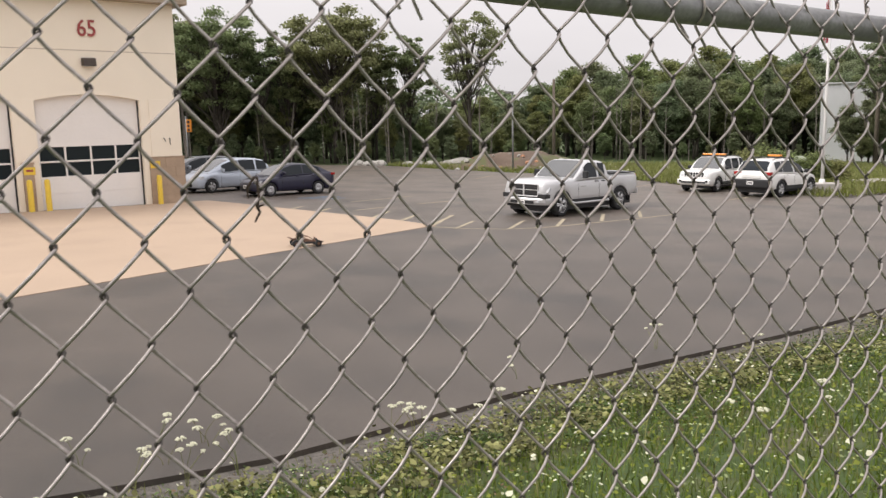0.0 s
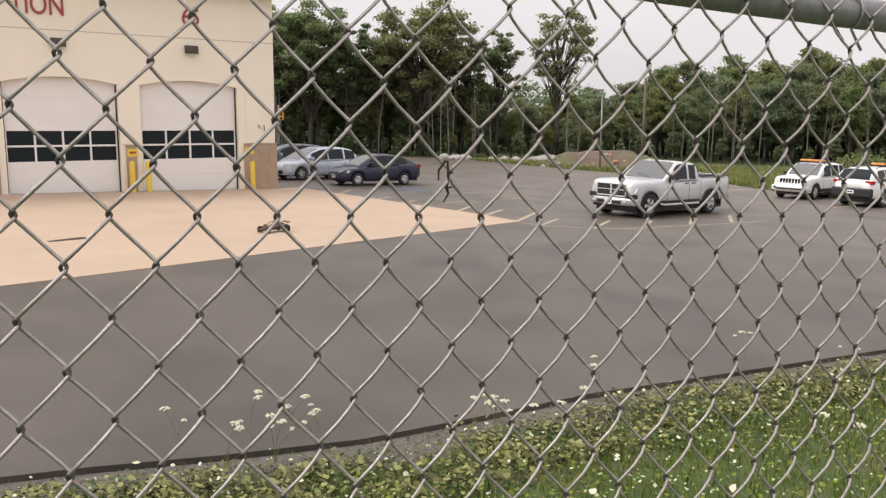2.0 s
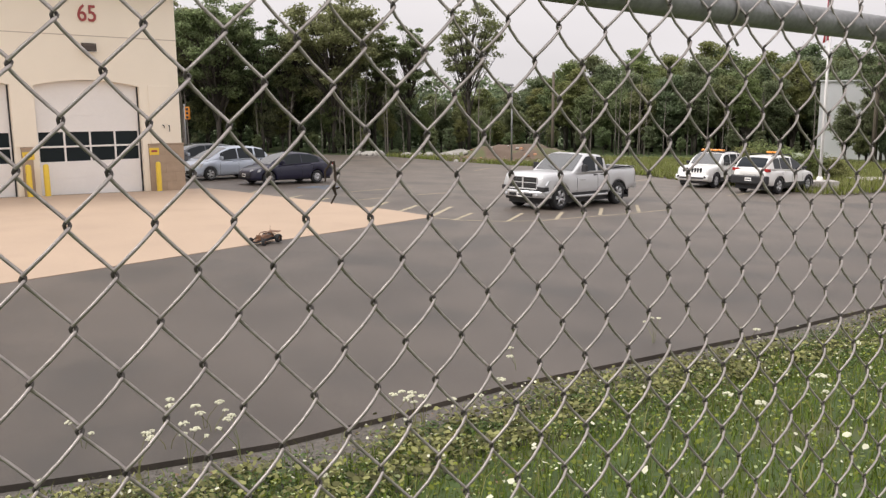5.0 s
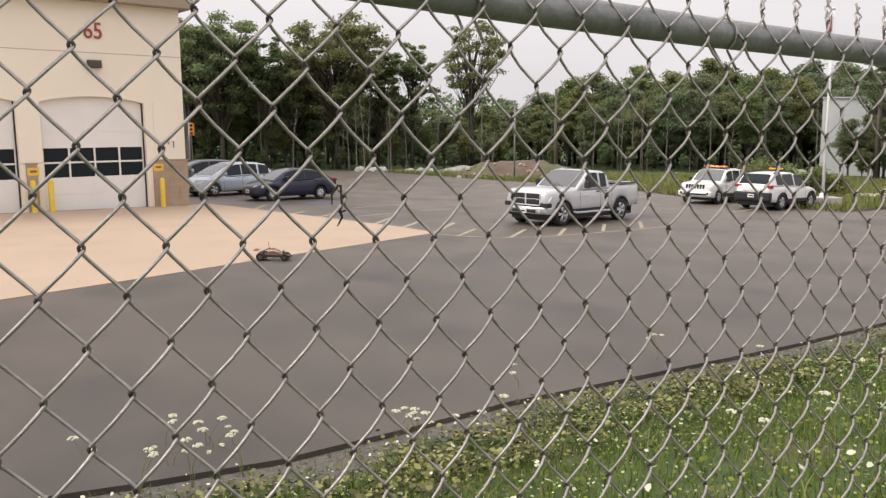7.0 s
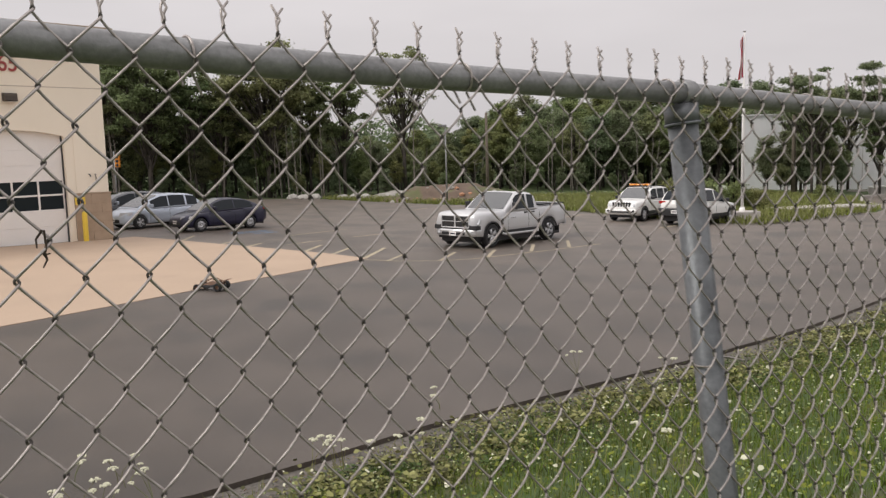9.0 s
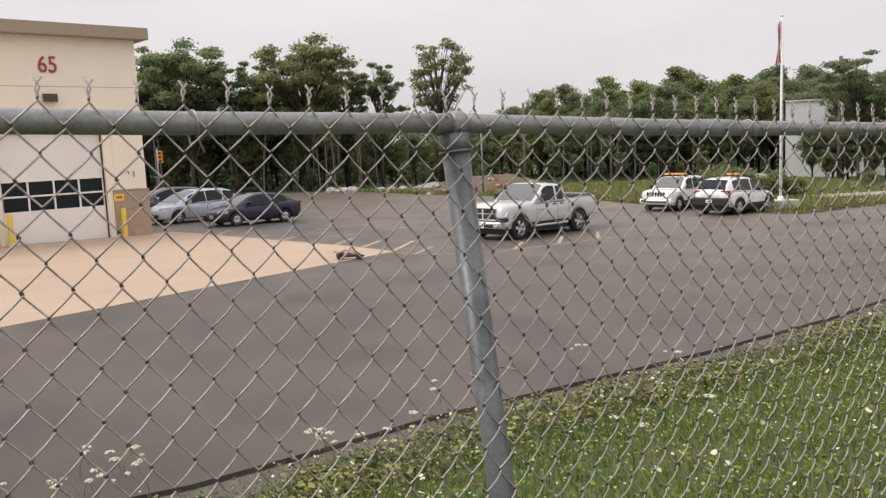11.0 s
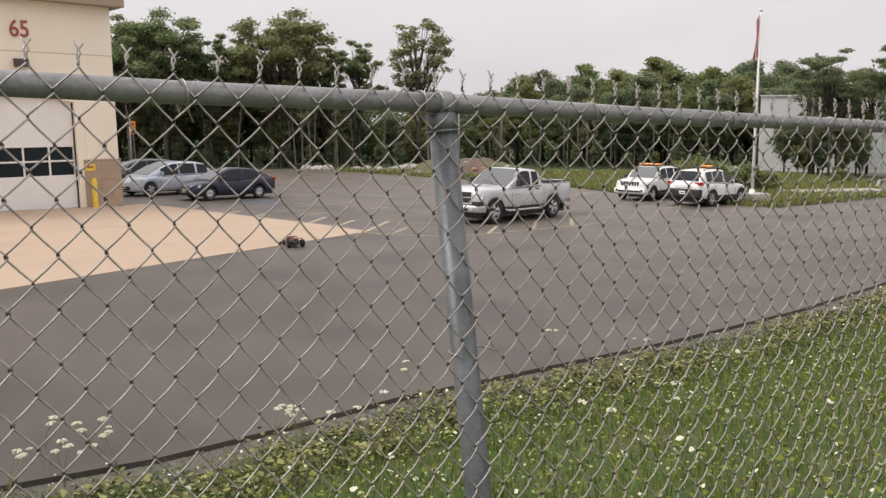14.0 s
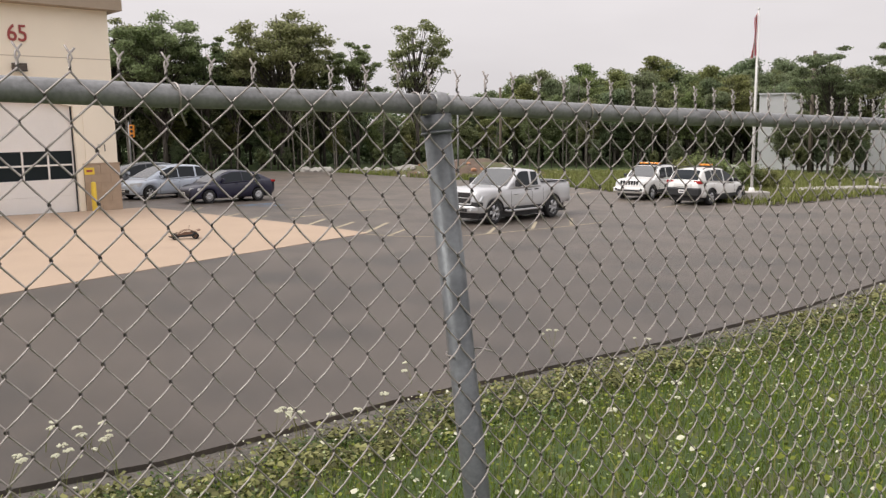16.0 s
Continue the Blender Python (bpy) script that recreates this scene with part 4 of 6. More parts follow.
def pickup():
    P = PICKUP
    fa, ra = Vector((4.27, 27.86)), Vector((6.80, 30.33))
    d = (fa - ra).normalized()
    inward = Vector((d.y, -d.x)) * 0.87      # the near side wheels were seen; step to the axle middles
    m = placed(fa + inward, ra + inward, P)
    t = car("pickup_truck", "silver quad-cab pickup truck with black mirrors, parked", P, m, M_PAINT_SILVER, "pickup truck")
    L = P["length"] / 2
    # bed well
    part("bed_liner", boxed(-2.67, -0.80, 1.10, -1.05, 0.80, 1.382), M_BLACK, t, "dark open load bed")
    for side in (1, -1):
        part("bed_rail", boxed(-2.75, min(side * 0.82, side * 0.955), 1.372, -1.02, max(side * 0.82, side * 0.955), 1.40, 0.01), M_BLACK, t, "black bed rail cap")
    part("tailgate", boxed(-2.9, -0.8, 0.82, -2.84, 0.8, 1.39, 0.02), M_PAINT_SILVER, t)
    # face
    gr = part("grille", boxed(2.72, -0.60, 0.72, 2.925, 0.60, 1.12, 0.03), M_BLACK, t, "black cross-bar grille")
    part("grille_bar", boxed(2.9, -0.6, 0.92, 2.945, 0.6, 0.945, 0.008), M_PAINT_SILVER, gr)
    for side in (1, -1):
        part("grille_frame", boxed(2.8, min(side * 0.595, side * 0.63), 0.72, 2.938, max(side * 0.595, side * 0.63), 1.12, 0.015), M_PAINT_SILVER, gr)
    part("grille_frame", boxed(2.8, -0.6, 0.70, 2.938, 0.6, 0.745, 0.012), M_PAINT_SILVER, gr)
    part("grille_bar", boxed(2.9, -0.03, 0.75, 2.942, 0.03, 1.1, 0.008), M_PAINT_SILVER, gr)
    for z in (0.86, 1.03):
        part("grille_slat", boxed(2.9, -0.56, z, 2.932, 0.56, z + 0.008), M_PAINT_GREY, gr)
    part("grille_frame", boxed(2.74, -0.62, 1.11, 2.935, 0.62, 1.14, 0.012), M_PAINT_SILVER, gr)
    bp = part("front_bumper", loft(bmesh.new(), [[(2.55, y, 0.43), (x, y, 0.43), (x + 0.03, y, 0.5), (x + 0.03, y, 0.61), (x, y, 0.66), (2.5, y, 0.66)] for y, x in ((-0.99, 2.66), (-0.9, 2.84), (-0.6, 2.97), (0, 3.01), (0.6, 2.97), (0.9, 2.84), (0.99, 2.66))], closed=True), M_RIM, t, "silver front bumper")
    part("bumper_top", boxed(2.62, -0.945, 0.65, 2.925, 0.945, 0.80, 0.02), M_BLACK, bp)
    part("bumper_intake", boxed(2.9, -0.5, 0.47, 3.046, 0.5, 0.57, 0.01), M_BLACK, bp)
    part("air_dam", boxed(2.5, -0.88, 0.32, 2.78, 0.88, 0.44, 0.02), M_BLACK, bp)
    for side in (1, -1):
        part("fog_lamp", lathe(bmesh.new(), [(0, 0.03), (0.05, 0.025), (0.055, -0.05)], 12), M_LAMPGLASS, bp, m=pose(2.99, side * 0.66, 0.54, 0, 0, -90))
    number_plate(bp, 3.047, 0.44)
    part("rear_bumper", boxed(-3.02, -0.95, 0.55, -2.85, 0.95, 0.76, 0.03), M_RIM, t)
    for side in (1, -1):
        part("running_board", tube(bmesh.new(), [(-0.85, side * 0.98, 0.46), (-0.78, side * 1.05, 0.43), (1.28, side * 1.05, 0.43), (1.35, side * 0.98, 0.46)], 0.042, 10), M_RIM, t, "silver tubular side step")
        part("rocker_trim", boxed(-0.95, min(side * 0.95, side * 0.984), 0.47, 1.4, max(side * 0.95, side * 0.984), 0.56), M_BLACK, t)
        for ax in (P["front_axle"], P["front_axle"] - P["wheelbase"]):
            bm = bmesh.new()
            R = P["wheel"] * 1.22
            tube(bm, [(ax + (R + 0.01) * math.cos(a), side * 0.985, P["wheel"] * 0.9 + (R + 0.01) * math.sin(a)) for a in np.linspace(0.1, math.pi - 0.1, 18)], 0.028, 6)
            part("wheel_flare", bm, M_BLACK, t)
        part("mud_flap", boxed(-2.32, min(side * 0.72, side * 0.97), 0.32, -2.30, max(side * 0.72, side * 0.97), 0.78), M_BLACK, t)
        part("wiper", tube(bmesh.new(), [(1.13, side * 0.1 + 0.2, 1.30), (0.95, side * 0.1 - 0.25, 1.445)], 0.008, 5), M_BLACK, t)
        part("door_badge", boxed(0.55, min(side * 0.965, side * 0.992), 0.98, 0.85, max(side * 0.965, side * 0.992), 1.0), M_CHROME, t)
    for name, shift in (("grille", -0.12), ("front_bumper", -0.12), ("tailgate", 0.12), ("rear_bumper", 0.12)):
        for ob in t.children:
            if ob.name.split(".")[0] == name:
                ob.location.x += shift
    part("antenna", tube(bmesh.new(), [(1.25, -0.85, 1.25), (1.22, -0.85, 1.85)], 0.004, 5), M_BLACK, t)
    return t


SEDAN = dict(
    length=4.37, width=1.70, wheelbase=2.57, wheel=0.305, front_axle=1.36, tread=0.19, spokes=9,
    top=[(-2.185, 0.93), (-2.0, 1.0), (-1.5, 1.02), (-0.6, 0.95), (0.6, 0.90), (1.0, 0.87), (1.6, 0.80), (1.95, 0.70), (2.1, 0.62), (2.185, 0.52)],
    plan=[(-2.185, 0.80), (-2.0, 0.92), (-1.4, 0.99), (1.0, 1.0), (1.6, 0.96), (2.0, 0.84), (2.185, 0.62)],
    sill=[(-2.185, 0.42), (-1.9, 0.26), (1.8, 0.22), (2.185, 0.26)],
    roof=[(-1.98, 0.99), (-1.5, 1.22), (-1.0, 1.39), (-0.4, 1.45), (0.1, 1.44), (0.5, 1.33), (0.9, 1.12), (1.3, 0.87)],
    belt=[(-2.0, 1.0), (-0.6, 0.95), (1.35, 0.86)], cabin=[(-2.0, 0.80), (-1.4, 0.93), (0.6, 0.96), (1.3, 0.88)], lean=0.42,
    windscreen=(0.22, 1.22), rear_window=(-1.75, -0.9), windows=[(-1.35, -0.42), (-0.36, 0.68)], header=0.11,
    mirror=(0.72, 0.94), headlight=(0.42, 0.76, 0.58, 0.72, 0.26), nose=0.03, taillight=(0.42, 0.77, 0.86, 0.97, 0.02),
    handles=[(-0.95, 0.86), (-0.08, 0.83)], seams=[-0.98, -0.38, 0.78], mirror_mat=M_PAINT_NAVY, handle_mat=M_PAINT_NAVY)

MINIVAN = dict(
    length=4.58, width=1.75, wheelbase=2.75, wheel=0.32, front_axle=1.40, tread=0.2, spokes=5,
    top=[(-2.29, 0.95), (-2.2, 1.0), (-0.6, 0.98), (0.8, 0.96), (1.2, 0.96), (1.7, 0.86), (2.0, 0.74), (2.2, 0.62), (2.29, 0.5)],
    plan=[(-2.29, 0.84), (-2.1, 0.95), (-1.4, 0.99), (1.0, 1.0), (1.7, 0.96), (2.1, 0.82), (2.29, 0.6)],
    sill=[(-2.29, 0.42), (-2.0, 0.27), (1.9, 0.22), (2.29, 0.26)],
    roof=[(-2.24, 0.98), (-2.1, 1.25), (-1.85, 1.5), (-1.4, 1.58), (-0.6, 1.615), (0.1, 1.58), (0.6, 1.42), (1.1, 1.17), (1.55, 0.93)],
    belt=[(-2.25, 1.0), (-0.6, 0.98), (1.55, 0.9)], cabin=[(-2.25, 0.86), (-1.6, 0.95), (0.6, 0.96), (1.55, 0.88)], lean=0.30,
    windscreen=(0.25, 1.42), rear_window=(-2.2, -1.86), windows=[(-1.95, -1.3), (-1.22, -0.28), (-0.2, 0.78)], header=0.12,
    mirror=(0.85, 0.98), headlight=(0.42, 0.80, 0.62, 0.80, 0.28), nose=0.05, taillight=(0.60, 0.74, 0.82, 1.0, 0.02),
    handles=[(-0.4, 0.88), (0.0, 0.87)], seams=[-1.25, -0.24, 0.86], mirror_mat=M_PAINT_BLUE, handle_mat=M_PAINT_BLUE)

SUV_BOXY = dict(
    length=4.42, width=1.76, wheelbase=2.635, wheel=0.345, front_axle=1.33, tread=0.22, spokes=5,
    top=[(-2.21, 1.0), (-0.6, 1.02), (0.9, 1.03), (1.3, 1.03), (1.8, 1.0), (2.05, 0.95), (2.15, 0.85), (2.21, 0.7)],
    plan=[(-2.21, 0.88), (-2.05, 0.96), (-1.2, 1.0), (1.4, 1.0), (1.9, 0.96), (2.12, 0.88), (2.21, 0.8)],
    sill=[(-2.21, 0.42), (-1.9, 0.32), (1.9, 0.3), (2.21, 0.36)],
    roof=[(-2.19, 1.0), (-2.08, 1.35), (-1.95, 1.6), (-1.5, 1.65), (-0.3, 1.66), (0.15, 1.63), (0.5, 1.44), (0.95, 1.04)],
    belt=[(-2.2, 1.03), (1.0, 1.03)], cabin=[(-2.2, 0.88), (-1.8, 0.95), (0.6, 0.95), (0.95, 0.9)], lean=0.22,
    windscreen=(0.2, 0.9), rear_window=(-2.17, -1.98), windows=[(-1.88, -1.35), (-1.25, -0.42), (-0.34, 0.42)], header=0.12,
    mirror=(0.58, 1.06), headlight=(0.52, 0.70, 0.74, 0.90, 0.02), nose=-0.012, taillight=(0.7, 0.82, 0.9, 1.2, 0.02),
    handles=[(-0.95, 0.93), (-0.1, 0.92)], seams=[-1.3, -0.38, 0.55], handle_mat=M_PAINT_WHITE)

SUV_ROUND = dict(
    length=4.62, width=1.86, wheelbase=2.70, wheel=0.36, front_axle=1.40, tread=0.23, spokes=5,
    top=[(-2.31, 1.02), (-2.2, 1.08), (-0.6, 1.03), (0.9, 0.98), (1.3, 0.97), (1.8, 0.9), (2.1, 0.8), (2.25, 0.7), (2.31, 0.6)],
    plan=[(-2.31, 0.80), (-2.1, 0.94), (-1.4, 1.0), (1.0, 1.0), (1.7, 0.98), (2.1, 0.86), (2.31, 0.66)],
    sill=[(-2.31, 0.5), (-1.95, 0.36), (1.9, 0.32), (2.31, 0.36)],
    roof=[(-2.27, 1.05), (-2.12, 1.35), (-1.9, 1.58), (-1.4, 1.65), (-0.5, 1.68), (0.05, 1.64), (0.5, 1.44), (0.9, 1.2), (1.3, 0.98)],
    belt=[(-2.28, 1.12), (-0.8, 1.05), (1.3, 0.97)], cabin=[(-2.28, 0.82), (-1.8, 0.93), (0.6, 0.95), (1.3, 0.9)], lean=0.32,
    windscreen=(0.18, 1.2), rear_window=(-2.2, -1.9), windows=[(-1.75, -1.2), (-1.12, -0.2), (-0.12, 0.74)], header=0.12,
    mirror=(0.75, 1.03), headlight=(0.45, 0.8, 0.78, 0.86, 0.2), nose=0.2, taillight=(0.52, 0.86, 0.98, 1.12, 0.04),
    handles=[(-0.8, 0.96), (0.02, 0.93)], seams=[-1.1, -0.16, 0.8], handle_mat=M_PAINT_WHITE)


def side_pose(spec, front_xy, rear_xy, near_left=True):
    """From the ground marks of the two wheels on the near side."""
    a, b = Vector(front_xy), Vector(rear_xy)
    d = (a - b).normalized()
    off = spec["width"] / 2 - spec["tread"] / 2
    inward = Vector((d.y, -d.x)) * (off if near_left else -off)
    return placed(a + inward, b + inward, spec)


pickup()
sedan = car("sedan_car", "dark navy compact sedan parked in a marked bay", SEDAN, side_pose(SEDAN, (-7.45, 36.7), (-5.52, 38.45)), M_PAINT_NAVY)
number_plate(sedan, 2.19, 0.36)
van = car("minivan_car", "pale silver-blue compact minivan parked beside the station", MINIVAN, side_pose(MINIVAN, (-10.72, 39.0), (-9.0, 41.1)), M_PAINT_BLUE)
number_plate(van, 2.295, 0.36)
hidden = car("hatchback_car", "dark grey car mostly hidden behind the minivan", MINIVAN, side_pose(MINIVAN, (-13.4, 42.6), (-11.4, 44.4)), M_PAINT_GREY)
jeep = car("boxy_suv", "white boxy utility vehicle with amber roof beacon bar", SUV_BOXY, side_pose(SUV_BOXY, (13.5, 38.9), (15.25, 40.85)), M_PAINT_WHITE, "suv")
cher = car("rounded_suv", "white utility vehicle with dark lower trim and roof beacon", SUV_ROUND, side_pose(SUV_ROUND, (17.33, 37.6), (15.3, 35.9), near_left=False), M_PAINT_WHITE, "suv")

# ---- trees ----
def leaf_cloud(rng, blobs, count, size, flat):
    """Leaves scattered through uneven clumps, thicker towards their skins."""
    w = np.array([b[3] ** 2 for b in blobs])
    which = rng.choice(len(blobs), count, p=w / w.sum())
    c = np.array([b[:3] for b in blobs])[which]
    r = np.array([b[3] for b in blobs])[which]
    d = rng.normal(size=(count, 3))
    d /= np.linalg.norm(d, axis=1)[:, None]
    d *= (rng.uniform(0, 1, count) ** 0.45 * rng.choice([1.0, 1.0, 1.0, 1.35], count))[:, None]
    p = c + d * r[:, None] * np.array([1, 1, flat])
    u = rng.normal(size=(count, 3)) * np.array([1, 1, 0.7])
    u /= np.linalg.norm(u, axis=1)[:, None]
    v = np.cross(u, rng.normal(size=(count, 3)) * 0.75 + np.array([0, 0, 0.9]))
    v /= np.linalg.norm(v, axis=1)[:, None] + 1e-9
    s = size * rng.uniform(0.6, 1.4, count)[:, None]
    verts = np.stack([p - u * s, p - v * s * 0.55, p + u * s, p + v * s * 0.55], 1).reshape(-1, 3)
    return verts, np.arange(count * 4).reshape(-1, 4)


def make_tree(name, height, spread, crown_low, seed, leaves, size, material, label, openness=0.5, blobs_n=16, category="tree", flat=0.75, clump=1.0, girth=0.014):
    """A tapered trunk, forked limbs and a crown of leaves in uneven clumps round the limbs' ends."""
    rng = np.random.default_rng(seed)
    tree = empty(name, Matrix.Identity(4), label, category)
    bm = bmesh.new()
    lean = rng.uniform(-0.04, 0.04, 2) * height
    trunk = [(lean[0] * t * t, lean[1] * t * t, height * 0.88 * t - 0.15) for t in np.linspace(0, 1, 7)]
    r0 = girth * height
    tube(bm, trunk, [r0 * (1.25 - 1.05 * t) for t in np.linspace(0, 1, 7)], 7)
    blobs = []
    tops = rng.uniform(0.75, 1.0, 9)
    for k in range(blobs_n):
        d = rng.normal(size=3)
        d /= np.linalg.norm(d)
        d *= rng.uniform(0.15, 1.0) ** 0.5
        a = math.atan2(d[1], d[0])
        lobe = tops[int((a + math.pi) / (2 * math.pi) * 8.99)]
        u = d[2] * 0.5 + 0.5
        br = clump * spread * rng.uniform(0.17, 0.34) * (1.15 - openness * 0.45)
        grow = 1.0 if u > 0.3 else 0.72 + 0.9 * u
        b = np.array([d[0] * (spread - br * 0.6) * grow * (0.72 + 0.3 * lobe), d[1] * (spread - br * 0.6) * grow * (0.72 + 0.3 * lobe), height * (crown_low + (0.97 - crown_low) * u * (0.86 + 0.14 * lobe)) - br * 0.4])
        blobs.append((*b, br))
        t = b[2] / height
        t0 = max(0.16, t - rng.uniform(0.14, 0.30))
        base = np.array([lean[0] * t0 * t0, lean[1] * t0 * t0, height * 0.86 * t0])
        mid = base * 0.5 + b * 0.5 + np.array([0, 0, 0.05 * height * rng.uniform(-0.6, 0.4)])
        tube(bm, [base, mid, b], [r0 * 0.36, r0 * 0.22, r0 * 0.07], 5)
        for _ in range(2):
            e = b + rng.normal(size=3) * br * 0.6
            tube(bm, [mid, (mid + e) / 2 + rng.normal(size=3) * 0.1, e], [r0 * 0.14, r0 * 0.09, r0 * 0.035], 4)
    part("trunk", bm, M_BARK, tree, smooth=True)
    v, f = leaf_cloud(rng, blobs, leaves, size, flat)
    crown = new("crown", mesh_from("crown", v, f, material))
    crown.parent = tree
    return tree


def plant_all(kinds, spots):
    """Each spot takes the kind it names: the first use moves the original, the next ones copy it."""
    used = set()
    for kind, x, y, s, turn in spots:
        m = pose(x, y, ground_z(x, y) - 0.05, 0, 0, turn) @ Matrix.Scale(s, 4)
        if kind not in used:
            used.add(kind)
            kinds[kind].matrix_basis = m
        else:
            o = copy_thing(kinds[kind], pose(x, y, ground_z(x, y) - 0.05, 0, 0, turn))
            o.scale = (s, s, s)


KINDS = {
    "tall_a": make_tree("maple_tree", 13.6, 4.4, 0.30, 11, 25000, 0.12, M_LEAF, "tall broadleaf tree with a clumped green crown", 0.5, 96, flat=0.46, clump=0.78, girth=0.013),
    "tall_b": make_tree("maple_tree", 13.2, 3.8, 0.34, 12, 20000, 0.12, M_LEAF, "tall broadleaf tree with an open green crown", 0.5, 78, flat=0.46, clump=0.8, girth=0.013),
    "slim": make_tree("slim_tree", 13.0, 2.5, 0.34, 13, 11000, 0.12, M_LEAF, "slim broadleaf tree with a sparse top", 0.4, 52, flat=0.46, clump=0.84, girth=0.011),
    "tall_c": make_tree("maple_tree", 13.4, 3.3, 0.50, 22, 8000, 0.11, M_LEAF, "tall broadleaf tree with a ragged open crown", 0.5, 54, flat=0.46, clump=0.8, girth=0.012),
    "wood_a": make_tree("woodland_tree", 10.6, 2.9, 0.30, 14, 15000, 0.13, M_LEAF_DARK, "dark green woodland tree", 0.1, 70, flat=0.6),
    "wood_b": make_tree("woodland_tree", 9.6, 2.7, 0.26, 15, 13000, 0.13, M_LEAF, "leafy green woodland tree", 0.1, 60, flat=0.6),
    "wood_c": make_tree("woodland_tree", 11.0, 2.6, 0.36, 16, 13000, 0.12, M_LEAF_YELLOW, "light green woodland tree", 0.2, 60, flat=0.6),
    "flat": make_tree("pine_tree", 12.0, 4.0, 0.55, 17, 11500, 0.105, M_LEAF_DARK, "dark pine tree with layered airy boughs and bare lower limbs", 0.85, 40, flat=0.30, girth=0.009),
    "spread": make_tree("spreading_tree", 12.6, 4.6, 0.48, 27, 6500, 0.095, M_LEAF_DARK, "wide airy tree with thin spreading limbs", 0.95, 40, flat=0.28, clump=0.9, girth=0.009),
    "bush": make_tree("shrub", 2.2, 1.6, 0.05, 18, 4000, 0.08, M_LEAF_YELLOW, "low yellow-green shrub on the grass", 0.1, 26, "shrub"),
}
rngw = random.Random(5)
SPOTS = []
for k, (x, y, s) in (("tall_a", (-19.2, 73.5, 1.12)), ("tall_b", (-24.0, 75, 1.08)), ("tall_a", (-9.1, 75, 1.17)), ("slim", (-13.4, 76, 1.02)), ("slim", (-2.3, 76, 1.0)), ("tall_c", (3.3, 76, 1.08)), ("tall_b", (-29, 75, 1.0)), ("slim", (-15.6, 75, 0.97)), ("slim", (-5.6, 78, 0.98)), ("tall_b", (-13.8, 79, 0.95)), ("tall_b", (-22, 80, 0.97))):
    SPOTS.append((k, x, y, s, rngw.uniform(0, 360)))
for row, (y0, step, s0, s1) in enumerate(((75.5, 2.2, 0.46, 0.66), (80, 2.4, 0.72, 0.88), (87, 2.4, 0.88, 1.0))):
    x = -38.0
    while x < 8:
        SPOTS.append((rngw.choice(("wood_a", "wood_c", "wood_b")), x + rngw.uniform(-0.8, 0.8), y0 + rngw.uniform(-0.8, 1.5), rngw.uniform(s0, s1) * interp(x, [(-14, 1.0), (-9, 0.86), (-3, 0.70), (8, 0.64)]), rngw.uniform(0, 360)))
        x += step
WOOD_RISE = [(6, 0.62), (11, 0.68), (15, 0.84), (20, 0.92), (29, 1.03), (50, 1.06)]   # the woods grow taller along the lot
for row, (off, step, s0, s1) in enumerate(((0, 2.6, 0.72, 0.92), (6, 2.6, 0.9, 1.02), (12, 2.5, 1.04, 1.14), (19, 2.3, 1.2, 1.27))):
    x = 6.0
    while x < 52:
        y = 84 + off + (4 if x < 14 else 0) + rngw.uniform(-1, 2)
        SPOTS.append((rngw.choice(("wood_a", "wood_b", "wood_c")), x + rngw.uniform(-1, 1), y, rngw.uniform(s0, s1) * interp(x, WOOD_RISE), rngw.uniform(0, 360)))
        x += step
for k, x, y, s in (("flat", 36.0, 63.5, 0.92), ("flat", 40.6, 60.5, 0.98), ("spread", 56.5, 62.5, 1.0), ("slim", 43.5, 66, 0.66), ("flat", 63, 60, 1.0), ("slim", 38.2, 66, 0.7), ("tall_c", 39.5, 72.5, 0.76), ("tall_c", 42.2, 73.5, 0.8), ("tall_c", 45.2, 73.5, 0.74), ("slim", 48.0, 73, 0.68), ("slim", 40.8, 74, 0.74), ("flat", 44.5, 64.5, 0.86), ("wood_a", 37.6, 70.5, 0.56), ("wood_b", 39.3, 71.2, 0.6), ("wood_a", 41.0, 70.2, 0.54), ("wood_b", 43.0, 71.5, 0.5), ("wood_a", 38.5, 69.0, 0.3), ("wood_b", 40.2, 68.8, 0.28), ("wood_a", 42.0, 69.2, 0.3), ("wood_b", 37.0, 69.3, 0.26), ("wood_a", 35.9, 70.8, 0.52), ("wood_b", 36.0, 68.6, 0.3)):
    SPOTS.append((k, x, y, s, rngw.uniform(0, 360)))
for x, y, s in ((17.8, 45.0, 0.95), (18.7, 44.8, 1.1), (19.6, 45.4, 0.95), (21.9, 46.2, 0.9), (23.0, 46.0, 0.7), (33.5, 56.5, 0.6)):
    SPOTS.append(("bush", x, y + 0.9, s * 1.02, rngw.uniform(0, 360)))
for row, (y0, s0, s1) in enumerate(((96, 0.85, 1.1), (104, 1.0, 1.3))):
    x = 52.0
    while x < 120:
        SPOTS.append((rngw.choice(("wood_a", "wood_b", "wood_c")), x, y0 - (x - 52) * 0.35 + rngw.uniform(-1, 2), rngw.uniform(s0, s1), rngw.uniform(0, 360)))
        x += 2.8
x = -40.0
while x < 56:
    y = (73.2 if x < 7 else 80.5 if x < 40 else 88) + rngw.uniform(-0.6, 1.0)
    SPOTS.append((rngw.choice(("wood_a", "wood_b")), x, y, rngw.uniform(0.16, 0.34), rngw.uniform(0, 360)))
    x += rngw.uniform(1.6, 3.4)
plant_all(KINDS, SPOTS)
